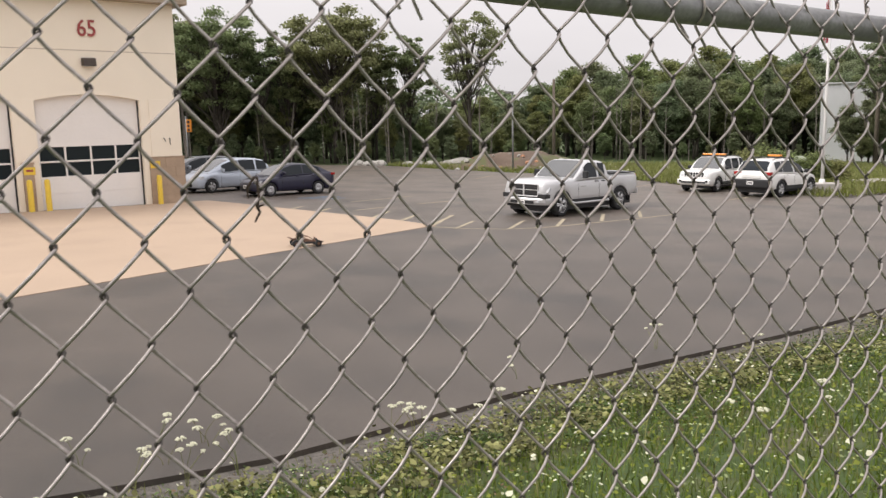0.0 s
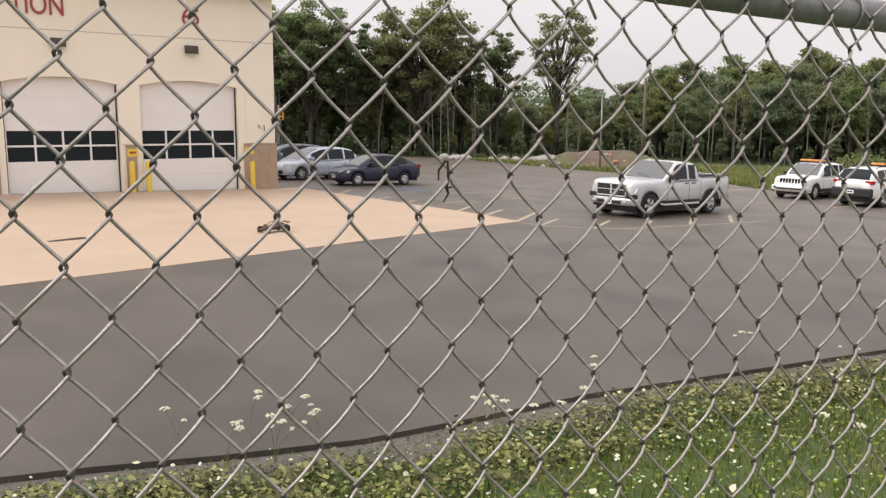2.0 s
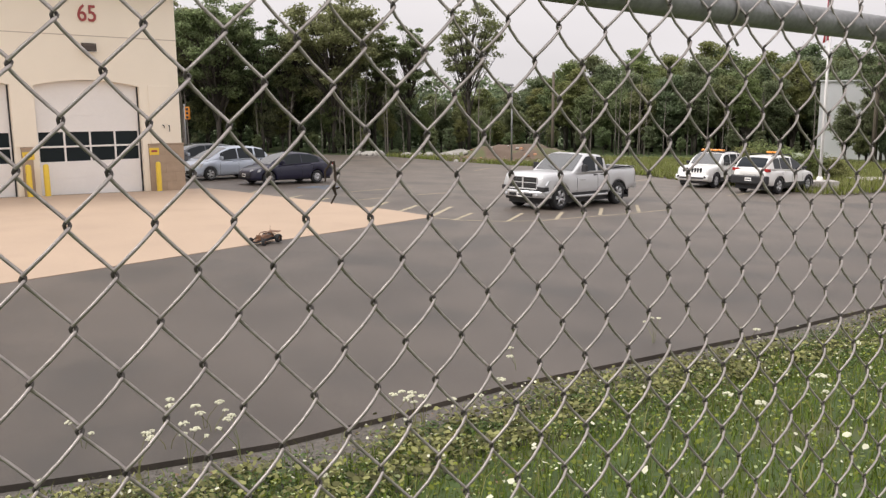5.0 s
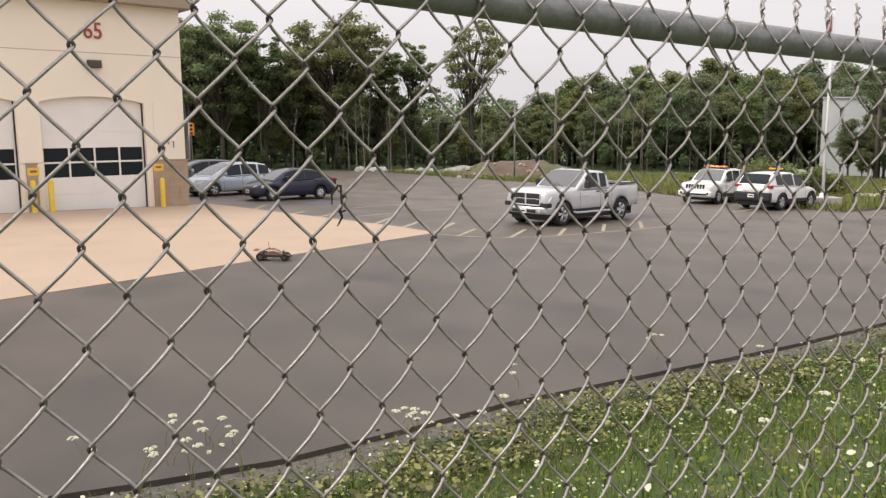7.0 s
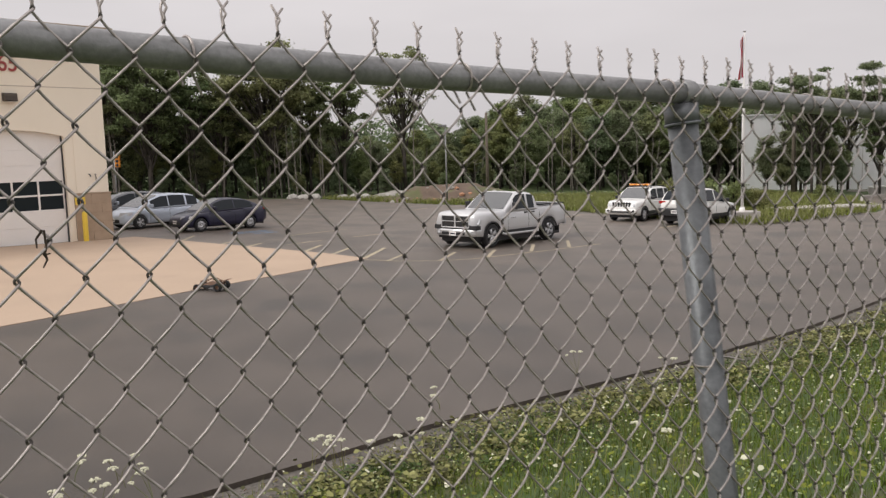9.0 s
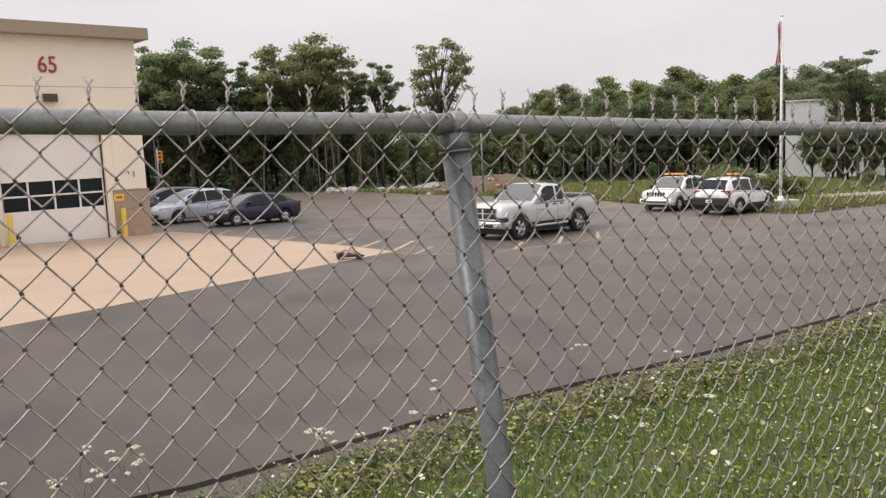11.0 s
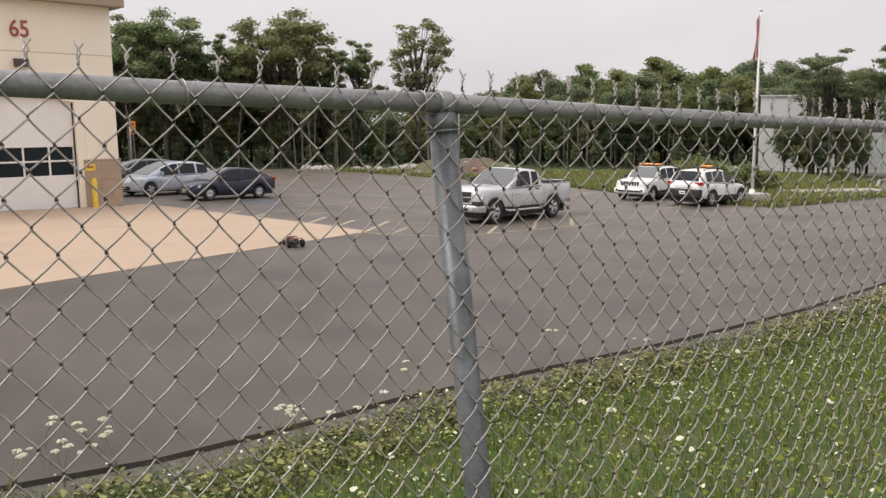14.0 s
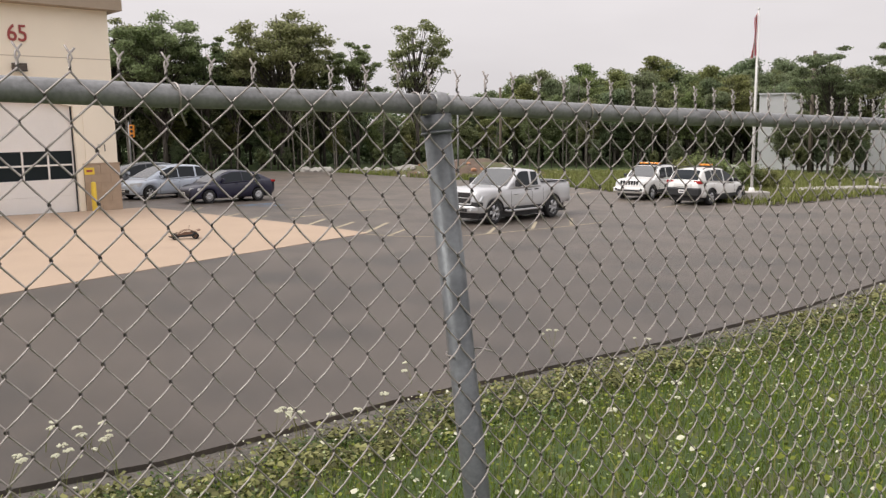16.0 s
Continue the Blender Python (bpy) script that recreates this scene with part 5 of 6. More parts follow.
# the depth of the woods, where single trees can no longer be told apart
rw = np.random.default_rng(41)
deep = []
for x0, x1, y0, h in ((-48, 9, 93, 6.2), (-48, 9, 97, 7.5), (18, 60, 109, 7.0), (22, 60, 113, 9.0), (4, 20, 107, 5.5), (55, 125, 96, 6.0)):
    for q in np.arange(x0, x1, 1.1):
        yy = y0 - max(q - 55, 0) * 0.35 + rw.uniform(-1.5, 1.5)
        for z in np.arange(0.6, h, 1.3):
            deep.append((q + rw.uniform(-0.6, 0.6), yy, gz(q, yy) + z * rw.uniform(0.85, 1.1), rw.uniform(0.9, 1.5)))
v, f = leaf_cloud(rw, deep, 90000, 0.26, 0.8)
tagged(new("deep_woods", mesh_from("deep_woods", v, f, M_LEAF_DARK)), "dense dark green woodland behind the nearer trees", "woods", kind="stuff")
for k in range(46):
    x = rngw.uniform(-30, 6) if k < 20 else rngw.uniform(8, 50)
    y = (72.6 if x < 6 else 81.0) + rngw.uniform(-0.5, 2.5)
    h = rngw.uniform(4.5, 9.0) if not 4 < x < 16 else rngw.uniform(3.0, 5.0)
    bm = bmesh.new()
    lean = rngw.uniform(-0.5, 0.5)
    tube(bm, [(0, 0, -0.2), (lean * 0.3, 0, h * 0.5), (lean, rngw.uniform(-0.2, 0.2), h)], [0.06, 0.045, 0.015], 6)
    for q in range(4):
        z = h * rngw.uniform(0.4, 0.9)
        tube(bm, [(lean * z / h, 0, z), (lean * z / h + rngw.uniform(-0.9, 0.9), rngw.uniform(-0.4, 0.4), z + rngw.uniform(0.2, 0.8))], [0.03, 0.008], 4)
    tagged(part("bare_sapling", bm, M_PALEBARK, None, m=pose(x, y, ground_z(x, y))), "thin pale leafless trunk at the edge of the woods", "sapling", "saplings")

# ---- markings and small things on the lot ----
def marking(name, lines, w, material, label):
    bm = bmesh.new()
    for a, b in lines:
        strip(bm, a, b, w, 0.006)
    return tagged(part(name, bm, material, None), label, "road marking", kind="structure")


marking("stall_line", [((-2.3, 26.7), (-1.7, 29.7)), ((-1.3, 26.0), (-0.6, 28.6)), ((-0.1, 25.2), (0.6, 28.3)), ((-5.6, 30.2), (-5.2, 31.8)), ((-4.5, 29.0), (-4.0, 30.9)), ((-7.3, 32.2), (-7.3, 34.7))], 0.15, M_LINE, "faded yellow parking stall lines on asphalt")
marking("row_line", [((-3.0, 30.1), (-1.8, 31.5)), ((-3.5, 33.7), (-1.0, 36.8)), ((-0.7, 32.8), (0.6, 34.0)), ((2.5, 50.1), (3.8, 53.6))], 0.14, M_LINE, "faded line along the heads of the parking bays")
marking("stall_line", [((12.0, 44.5), (9.6, 41.5)), ((14.6, 36.5), (12.6, 34.5))], 0.12, M_LINE, "faded yellow parking stall lines on asphalt")
arc = [(-0.1, 24.9), (0.9, 24.35), (2.1, 24.2), (3.2, 24.5), (4.2, 25.2), (5.6, 26.2), (7.2, 27.4), (8.4, 28.4)]
marking("kerb_line", list(zip(arc, arc[1:])), 0.1, M_LINE, "faded yellow line curving round a no-parking area")
marking("hatch_line", [((0.6, 24.35), (1.25, 26.4)), ((2.2, 24.2), (2.9, 26.5)), ((3.74, 24.8), (4.3, 27.0)), ((5.42, 26.3), (5.95, 28.6)), ((7.0, 27.5), (7.5, 29.8))], 0.12, M_LINE, "faded yellow hatch strokes of a no-parking area")
marking("blue_marking", [((-6.0, 35.6), (-4.6, 36.9)), ((-5.6, 35.3), (-4.3, 36.5)), ((-5.0, 35.0), (-4.0, 35.9))], 0.22, M_BLUELINE, "faded blue accessible-bay patch on asphalt")

drain = empty("trench_drain", pose(-10.45, 17.68, gz(-10.45, 17.68) + 0.013, 0, 0, 57), "rusty dark drain grate in the concrete apron", "drain")
part("frame", boxed(-0.46, -0.11, -0.02, 0.46, 0.11, 0.006), mat("rust", (0.10, 0.06, 0.04), 0.9, vary=0.4), drain)
for k in range(10):
    part("grate_bar", boxed(-0.42 + 0.083 * k, -0.09, 0.0061, -0.38 + 0.083 * k, 0.09, 0.014), M_TWIG, drain)

# ---- flagpole ----
FX, FY = 18.57, 38.87
fz = gz(FX, FY)
pole = empty("flagpole", pose(FX, FY, fz), "white flagpole on a concrete block", "flagpole")
part("shaft", tube(bmesh.new(), [(0, 0, 0.3), (0, 0, 5), (0, 0, 9.16)], [0.075, 0.06, 0.035], 12), M_WHITE, pole, smooth=True)
part("ball", lathe(bmesh.new(), [(0.0, 9.28), (0.05, 9.26), (0.065, 9.21), (0.05, 9.16), (0.0, 9.14)], 12, "z"), M_CHROME, pole, smooth=True)
part("collar", lathe(bmesh.new(), [(0.07, 0.62), (0.13, 0.6), (0.15, 0.42), (0.15, 0.4)], 12, "z"), M_WHITE, pole, smooth=True)
part("base_block", boxed(-0.55, -0.45, -0.3, 0.75, 0.5, 0.42, 0.03), M_KERB, pole, "weathered concrete block")
part("halyard", tube(bmesh.new(), [(0.09, 0, 8.9), (0.1, 0, 1.2)], 0.006, 4), M_WHITE, pole)
M_FLAGRED = leaf_mat("red_cloth", (0.72, 0.17, 0.17), 0.1, 0.4)
flag = empty("flag", pose(FX, FY, fz), "red and white flag hanging limp in folds", "flag")
for k in range(7):
    bm = bmesh.new()
    rings = []
    for t in np.linspace(0, 1, 9):
        z = 9.0 - 2.0 * t
        rings.append([(-0.06 - 0.30 * u * (0.75 + 0.3 * math.sin(z * 2.1)) * (0.5 + 0.5 * math.sqrt(t)), 0.06 * math.sin(u * 11 + z * 1.7), z - 0.2 * u) for u in np.linspace(k / 7, (k + 1) / 7, 4)])
    loft(bm, rings, caps=False)
    bmesh.ops.solidify(bm, geom=list(bm.faces), thickness=0.008)
    part("stripe", bm, M_WHITE if k % 2 else M_FLAGRED, flag, smooth=True)


def power_pole(name, x, y, h, r, material, label, arm=True):
    p = empty(name, pose(x, y, gz(x, y)), label, "pole")
    part("shaft", tube(bmesh.new(), [(0, 0, -0.3), (0, 0, h)], [r, r * 0.7], 9), material, p, smooth=True)
    if arm:
        part("crossarm", boxed(-0.9, -0.06, h - 0.7, 0.9, 0.06, h - 0.55, 0.01), material, p)
        for u in (-0.75, 0.0, 0.75):
            part("insulator", lathe(bmesh.new(), [(0.0, 0.2), (0.05, 0.18), (0.06, 0.05), (0.03, 0.0)], 8, "z"), M_KERB, p, m=pose(u, 0, h - 0.55))
    return p


power_pole("utility_pole", 37.2, 68.7, 10.5, 0.2, M_WOODPOLE, "weathered wooden utility pole beside trees")
power_pole("utility_pole", 10.8, 74.2, 7.5, 0.16, M_WOODPOLE, "dark wooden utility pole before the woods", False)
lp = power_pole("light_pole", 5.7, 59.7, 5.7, 0.07, M_STEEL, "slender grey light pole on the grass", False)
part("lamp_head", boxed(-0.5, -0.12, 5.6, 0.1, 0.12, 5.75, 0.03), M_STEEL, lp)
sig = power_pole("traffic_signal", -20.2, 67.0, 4.1, 0.07, M_STEEL, "traffic signal on a grey pole beyond the station", False)
head = part("signal_head", boxed(0.08, -0.17, 2.85, 0.42, 0.17, 3.85, 0.04), M_AMBER, sig, "amber signal housing")
for z in (3.02, 3.34, 3.66):
    part("lens", lathe(bmesh.new(), [(0.0, -0.03), (0.11, -0.02), (0.12, 0.03)], 12), M_BLACK, head, m=pose(0.25, -0.18, z))

# dirt mound behind the lot
M_BOULDER = mat("grey_boulder", (0.38, 0.36, 0.33), 0.95, vary=0.3, scale=3, bump=0.5)
M_RUBBLE = mat("broken_brick", (0.42, 0.22, 0.13), 0.95, vary=0.3, scale=3)
M_PALE_GRAVEL = mat("pale_gravel", (0.30, 0.28, 0.255), 0.95, vary=0.25, scale=2, fine=30, bump=0.5, bump_scale=20)
bm = bmesh.new()
N = 48
vs = [[bm.verts.new((x, y, 1.5 * math.exp(-(x / 4.2) ** 2 - (y / 2.6) ** 2) + 0.8 * math.exp(-((x + 4.2) / 2.4) ** 2 - (y / 2.2) ** 2) + 0.3 * noise.noise(Vector((x * 0.8, y * 0.8, 3))) + 0.14 * noise.noise(Vector((x * 2.6, y * 2.6, 7))) - 0.25)) for x in np.linspace(-9, 9, N)] for y in np.linspace(-7, 7, N)]
for j in range(N - 1):
    for i in range(N - 1):
        bm.faces.new((vs[j][i], vs[j][i + 1], vs[j + 1][i + 1], vs[j + 1][i]))
mound = part("dirt_mound", bm, M_DIRT, None, m=pose(7.6, 64.5, gz(7.6, 64.5)), smooth=True)
tagged(mound, "low heap of bare brown dirt with weeds", "mound")
for k in range(14):
    x, y = -1.5 + random.uniform(-6, 5), 70.0 + random.uniform(-1.2, 1.2)
    s = random.uniform(0.2, 0.55)
    bm = bmesh.new()
    bmesh.ops.create_icosphere(bm, subdivisions=2, radius=s)
    for v in bm.verts:
        v.co *= 1 + 0.3 * noise.noise(v.co * 3 + Vector((k, 0, 0)))
        v.co.z *= 0.65
    tagged(part("boulder", bm, M_BOULDER, None, m=pose(x, y, gz(x, y) + s * 0.3)), "grey boulder at the foot of a dirt heap", "boulder", "boulders")

rubble_rng = random.Random(77)
for k in range(36):
    u, w_ = rubble_rng.uniform(-6, 5), rubble_rng.uniform(-3.2, -0.6)
    x, y = 7.6 + u, 64.5 + w_
    s = rubble_rng.uniform(0.08, 0.26)
    h = max(0.0, 1.5 * math.exp(-(u / 4.2) ** 2 - (w_ / 2.6) ** 2) + 0.8 * math.exp(-((u + 4.2) / 2.4) ** 2 - (w_ / 2.2) ** 2) - 0.25)
    bm = bmesh.new()
    bmesh.ops.create_icosphere(bm, subdivisions=1, radius=s)
    for v in bm.verts:
        v.co *= 1 + 0.4 * noise.noise(v.co * 4 + Vector((k, 3, 0)))
        v.co.z *= 0.7
    tagged(part("rubble_stone", bm, M_BOULDER if k % 3 else M_RUBBLE, None, m=pose(x, y, gz(x, y) + h + s * 0.1, 0, 0, 40 * k)), "broken stone lying on the dirt heap", "stone", "rubble")
bm = bmesh.new()
vs = [[bm.verts.new((x, y, 0.85 * math.exp(-(x / 3.0) ** 2 - (y / 2.0) ** 2) + 0.12 * noise.noise(Vector((x, y, 9))) - 0.2)) for x in np.linspace(-7, 7, 30)] for y in np.linspace(-5, 5, 24)]
for j in range(23):
    for i in range(29):
        bm.faces.new((vs[j][i], vs[j][i + 1], vs[j + 1][i + 1], vs[j + 1][i]))
tagged(part("gravel_heap", bm, M_PALE_GRAVEL, None, m=pose(2.6, 70.5, gz(2.6, 70.5)), smooth=True), "low spread heap of pale gravel before the woods", "mound")

tank = empty("storage_tank", pose(20.6, 47.4, gz(20.6, 47.4), 0, 0, 12), "pale green horizontal tank among shrubs", "tank")
part("shell", lathe(bmesh.new(), [(0.0, -1.2), (0.3, -1.16), (0.45, -1.0), (0.5, -0.85), (0.5, 0.85), (0.45, 1.0), (0.3, 1.16), (0.0, 1.2)], 20), mat("pale_green", (0.27, 0.30, 0.21), 0.6, vary=0.2), tank, m=pose(0, 0, 0.95, 0, 0, 90), smooth=True)
for u in (-0.8, 0.8):
    part("cradle", boxed(u - 0.1, -0.45, -0.1, u + 0.1, 0.45, 0.5, 0.02), M_KERB, tank)

# ---- pale building beyond the road ----
hall = empty("office_building", pose(37.0, 78.5, gz(37, 78), 0, 0, -6), "long pale clad building with orange entrance", "building")
part("wall", loft(bmesh.new(), [[(0, 0, z), (15.5, 0, z), (15.5, 14, z), (8.5, 14, z)] for z in (-0.5, 7.3)], closed=True), M_CLAD, hall, "tall pale cladding block")
bm = bmesh.new()
loft(bm, [[(15.52, 0.4, -0.5), (19.5, 0.4, -0.5), (19.5, 0.4, 4.3), (15.52, 0.4, 6.6)], [(15.52, 13, -0.5), (19.5, 13, -0.5), (19.5, 13, 4.3), (15.52, 13, 6.6)]], closed=True)
part("wall", bm, M_CLAD, hall, "pale wall with sloping roofline")
part("wall", boxed(19.52, 0.2, -0.5, 50, 12, 4.1), M_CLAD, hall, "low pale clad wing")
part("roof", loft(bmesh.new(), [[(-0.15, -0.15, z), (15.65, -0.15, z), (15.65, 14.15, z), (8.4, 14.15, z)] for z in (7.302, 7.42)], closed=True), M_CLAD, hall)
part("roof", boxed(19.4, 0.05, 4.102, 50.1, 12.1, 4.3), M_FASCIA, hall)
part("entrance", boxed(22.7, -0.8, 2.1, 25.7, 0.19, 3.7), M_ORANGE, hall, "orange entrance canopy")
for u in (22.9, 25.5):
    part("pillar", boxed(u - 0.12, -0.75, -0.4, u + 0.12, -0.5, 2.1), M_WHITE, hall)
for u in (22.9, 24.0, 25.0):
    part("glazed_door", boxed(u, 0.12, -0.1, u + 0.8, 0.19, 2.0, 0.02), M_DARKGLASS, hall)
for u in (36.5, 39.5, 43.5):
    w = part("window", boxed(u, 0.12, 0.9, u + 1.5, 0.19, 2.7), M_DARKGLASS, hall)
    part("sill", boxed(u - 0.05, 0.05, 0.8, u + 1.55, 0.195, 0.895), M_WHITE, w)
for u in (4.0, 8.0, 12.0):
    part("panel_joint", boxed(u, -0.012, -0.4, u + 0.05, -0.002, 7.25), M_KERB, hall)


def kerb_line(pts, label):
    bm = bmesh.new()
    rings = []
    for i, (x, y) in enumerate(pts):
        a, b = Vector(pts[max(i - 1, 0)]), Vector(pts[min(i + 1, len(pts) - 1)])
        d = (b - a).normalized()
        n = Vector((-d.y, d.x))
        z = gz(x, y)
        rings.append([(x + n.x * u, y + n.y * u, z + h) for u, h in ((-0.09, -0.05), (-0.08, 0.13), (-0.05, 0.15), (0.08, 0.15), (0.09, -0.05))])
    loft(bm, rings, closed=True)
    return tagged(part("kerb", bm, M_KERB, None), label, "kerb", kind="structure")


kerb_line([(75, 68.2), (61, 69.2), (47, 66.2), (38.3, 60.2), (33.2, 52.2), (30.8, 45.6)], "pale concrete kerb along the road")
kerb_line([(44, 71.5), (60, 73.4), (78, 73.0)], "pale concrete kerb before the building")
for k, (x, y, turn, paint) in enumerate(((66.5, 70.9, 8, M_PAINT_GREY), (71.5, 71.2, 6, M_PAINT_NAVY))):
    car("sedan_car", "dark car parked far off before the pale building", SEDAN, pose(x, y, gz(x, y), 0, 0, turn), paint)


tagged(part("concrete_slab", boxed(-2.9, -0.9, -0.2, 2.9, 0.9, 0.22, 0.02), M_KERB, None, m=pose(26.6, 45.6, gz(26.6, 45.6), 0, 0, 4)), "low pale concrete slab in the rough grass", "slab")
wl = part("low_wall", boxed(0, -0.25, -0.3, 17.0, 0.25, 0.5, 0.03), M_KERB, None, m=pose(43.0, 66.5, gz(43, 66.5), 0, 0, 12))
part("coping", boxed(-0.05, -0.32, 0.502, 17.05, 0.32, 0.62, 0.02), M_WHITE, wl)
tagged(wl, "low concrete wall with a white coping before the building", "low wall")


# ---- extra parts of the two white utility vehicles ----
def beacon_bar(parent, x, w, z, n):
    b = part("beacon_bar", boxed(x - 0.13, -w, z, x + 0.13, w, z + 0.05, 0.01), M_BLACK, parent)
    for k in range(n):
        y0 = -w + 2 * w * k / n
        part("beacon_lens", boxed(x - 0.12, y0 + 0.01, z + 0.05, x + 0.12, y0 + 2 * w / n - 0.01, z + 0.14, 0.025), M_AMBER, b)


beacon_bar(jeep, -0.1, 0.58, 1.665, 4)
beacon_bar(cher, -0.3, 0.3, 1.70, 2)
for k in range(7):
    y = -0.42 + 0.14 * k
    part("grille_slot", boxed(2.13, y - 0.04, 0.74, 2.222, y + 0.04, 0.95, 0.012), M_BLACK, jeep, "black grille slot")
bump = part("front_bumper", boxed(2.05, -0.82, 0.4, 2.27, 0.82, 0.62, 0.05), M_PAINT_WHITE, jeep)
part("bumper_strip", boxed(2.2, -0.6, 0.44, 2.278, 0.6, 0.52, 0.01), M_BLACK, bump)
for side in (1, -1):
    part("fog_lamp", lathe(bmesh.new(), [(0.0, 0.02), (0.06, 0.015), (0.065, -0.04)], 12), M_BLACK, bump, m=pose(2.27, side * 0.66, 0.53, 0, 0, -90))
part("rear_bumper", boxed(-2.40, -0.86, 0.42, -2.12, 0.86, 0.80, 0.06), M_BLACK, cher, "black lower rear bumper")
part("plate_recess", boxed(-2.335, -0.45, 0.84, -2.29, 0.45, 1.0, 0.02), M_PAINT_WHITE, cher)
number_plate(cher, -2.40, 0.56, -1)
for side in (1, -1):
    for spec_, ob_, y_ in ((SUV_ROUND, cher, 0.915), (SUV_BOXY, jeep, 0.87)):
        part("sill_trim", boxed(-1.0, min(side * (y_ - 0.05), side * (y_ + 0.022)), 0.34, 1.0, max(side * (y_ - 0.05), side * (y_ + 0.022)), 0.50, 0.01), M_BLACK, ob_, "black sill cladding")
        for ax in (spec_["front_axle"], spec_["front_axle"] - spec_["wheelbase"]):
            R = spec_["wheel"] * 1.22
            part("wheel_arch", tube(bmesh.new(), [(ax + (R + 0.01) * math.cos(a), side * (y_ + 0.0), spec_["wheel"] * 0.9 + (R + 0.01) * math.sin(a)) for a in np.linspace(0.02, math.pi - 0.02, 16)], 0.035, 6), M_BLACK, ob_, "black arch trim")
    part("roof_rail", tube(bmesh.new(), [(-1.7, side * 0.62, 1.62), (-1.5, side * 0.63, 1.70), (-0.1, side * 0.64, 1.72), (0.1, side * 0.64, 1.66)], 0.018, 6), M_BLACK, cher)
    part("roof_rail", tube(bmesh.new(), [(-1.7, side * 0.62, 1.63), (-1.5, side * 0.63, 1.69), (-0.1, side * 0.63, 1.69), (0.1, side * 0.62, 1.64)], 0.018, 6), M_BLACK, jeep)
part("lower_grille", boxed(2.12, -0.5, 0.3, 2.2, 0.5, 0.45, 0.02), M_BLACK, sedan)
part("lower_grille", boxed(2.2, -0.5, 0.3, 2.305, 0.5, 0.48, 0.02), M_BLACK, van)


# ---- bank plants ----
def on_bank(rng, n, lo, hi, s0=-6.0, s1=40.0, near_bias=1.6):
    """Random places on the bank: lo and hi are metres from the tarmac's edge towards the fence."""
    s = s0 + (s1 - s0) * rng.uniform(size=n) ** near_bias
    out = []
    for q in s:
        d = lo + (hi - lo) * rng.uniform()
        x0 = q * 0.80
        x, y = x0 + d * 0.6, edge_y(x0) - d * 0.8
        f = (Vector((x, y, 0)) - FENCE_AT).dot(FENCE_OUT)
        if f > -1.0:
            out.append((x, y))
    return out


def clumped(rng, clumps, each, lo, hi):
    """Places gathered in uneven clumps on the bank."""
    out = []
    for x, y in on_bank(rng, clumps, lo, hi, -8, 26, 1.3):
        r = rng.uniform(0.08, 0.27)
        for k in range(int(each * rng.uniform(0.3, 1.7))):
            out.append((x + rng.normal() * r, y + rng.normal() * r * 0.8))
    return out


def blades(name, places, h0, h1, width, seed, material, label, category):
    rng = np.random.default_rng(seed)
    n = len(places)
    xy = np.array(places)
    z = np.array([ground_z(x, y) - 0.035 for x, y in places])
    base = np.column_stack([xy, z])
    a = rng.uniform(0, 2 * math.pi, n)
    h = rng.uniform(h0, h1, n)
    w = width * rng.uniform(0.6, 1.4, n)
    side = np.column_stack([np.cos(a), np.sin(a), np.zeros(n)]) * w[:, None]
    b = rng.uniform(0, 2 * math.pi, n)
    lean = np.column_stack([np.cos(b), np.sin(b), np.zeros(n)]) * (h * rng.uniform(0.1, 0.75, n))[:, None]
    up = np.array([0, 0, 1.0])
    mid = base + lean * 0.3 + up * (h * 0.6)[:, None]
    tip = base + lean + up * h[:, None]
    v = np.stack([base - side, base + side, mid + side * 0.8, mid - side * 0.8, tip], 1).reshape(-1, 3)
    k = np.arange(n)[:, None] * 5
    faces = np.concatenate([k + [0, 1, 2], k + [0, 2, 3], k + [3, 2, 4]])
    ob = new(name, mesh_from(name, v, faces, material))
    return tagged(ob, label, category, kind="stuff")


rg = np.random.default_rng(3)
M_FLECK = leaf_mat("pale_leaf", (0.42, 0.44, 0.22), 0.35, 0.3)
blades("grass", on_bank(rg, 136000, 1.0, 9.5, -8, 34, 1.3), 0.04, 0.15, 0.0038, 1, M_GRASS, "lush green grass on the bank", "grass")
blades("grass", on_bank(rg, 7000, 0.3, 3.0, -8, 34, 1.3), 0.05, 0.16, 0.004, 2, M_GRASS_DRY, "sparse dry grass along the asphalt edge", "grass")
blades("grass", on_bank(rg, 34000, 0.9, 9.0, -8, 34, 1.3), 0.05, 0.15, 0.004, 14, M_GRASS_OLIVE, "yellow-green grass on the bank", "grass")
blades("grass", on_bank(rg, 3000, 2.0, 8.0, -8, 34, 1.3), 0.18, 0.36, 0.004, 4, M_GRASS_DRY, "tall seeding grass stems on the bank", "grass")


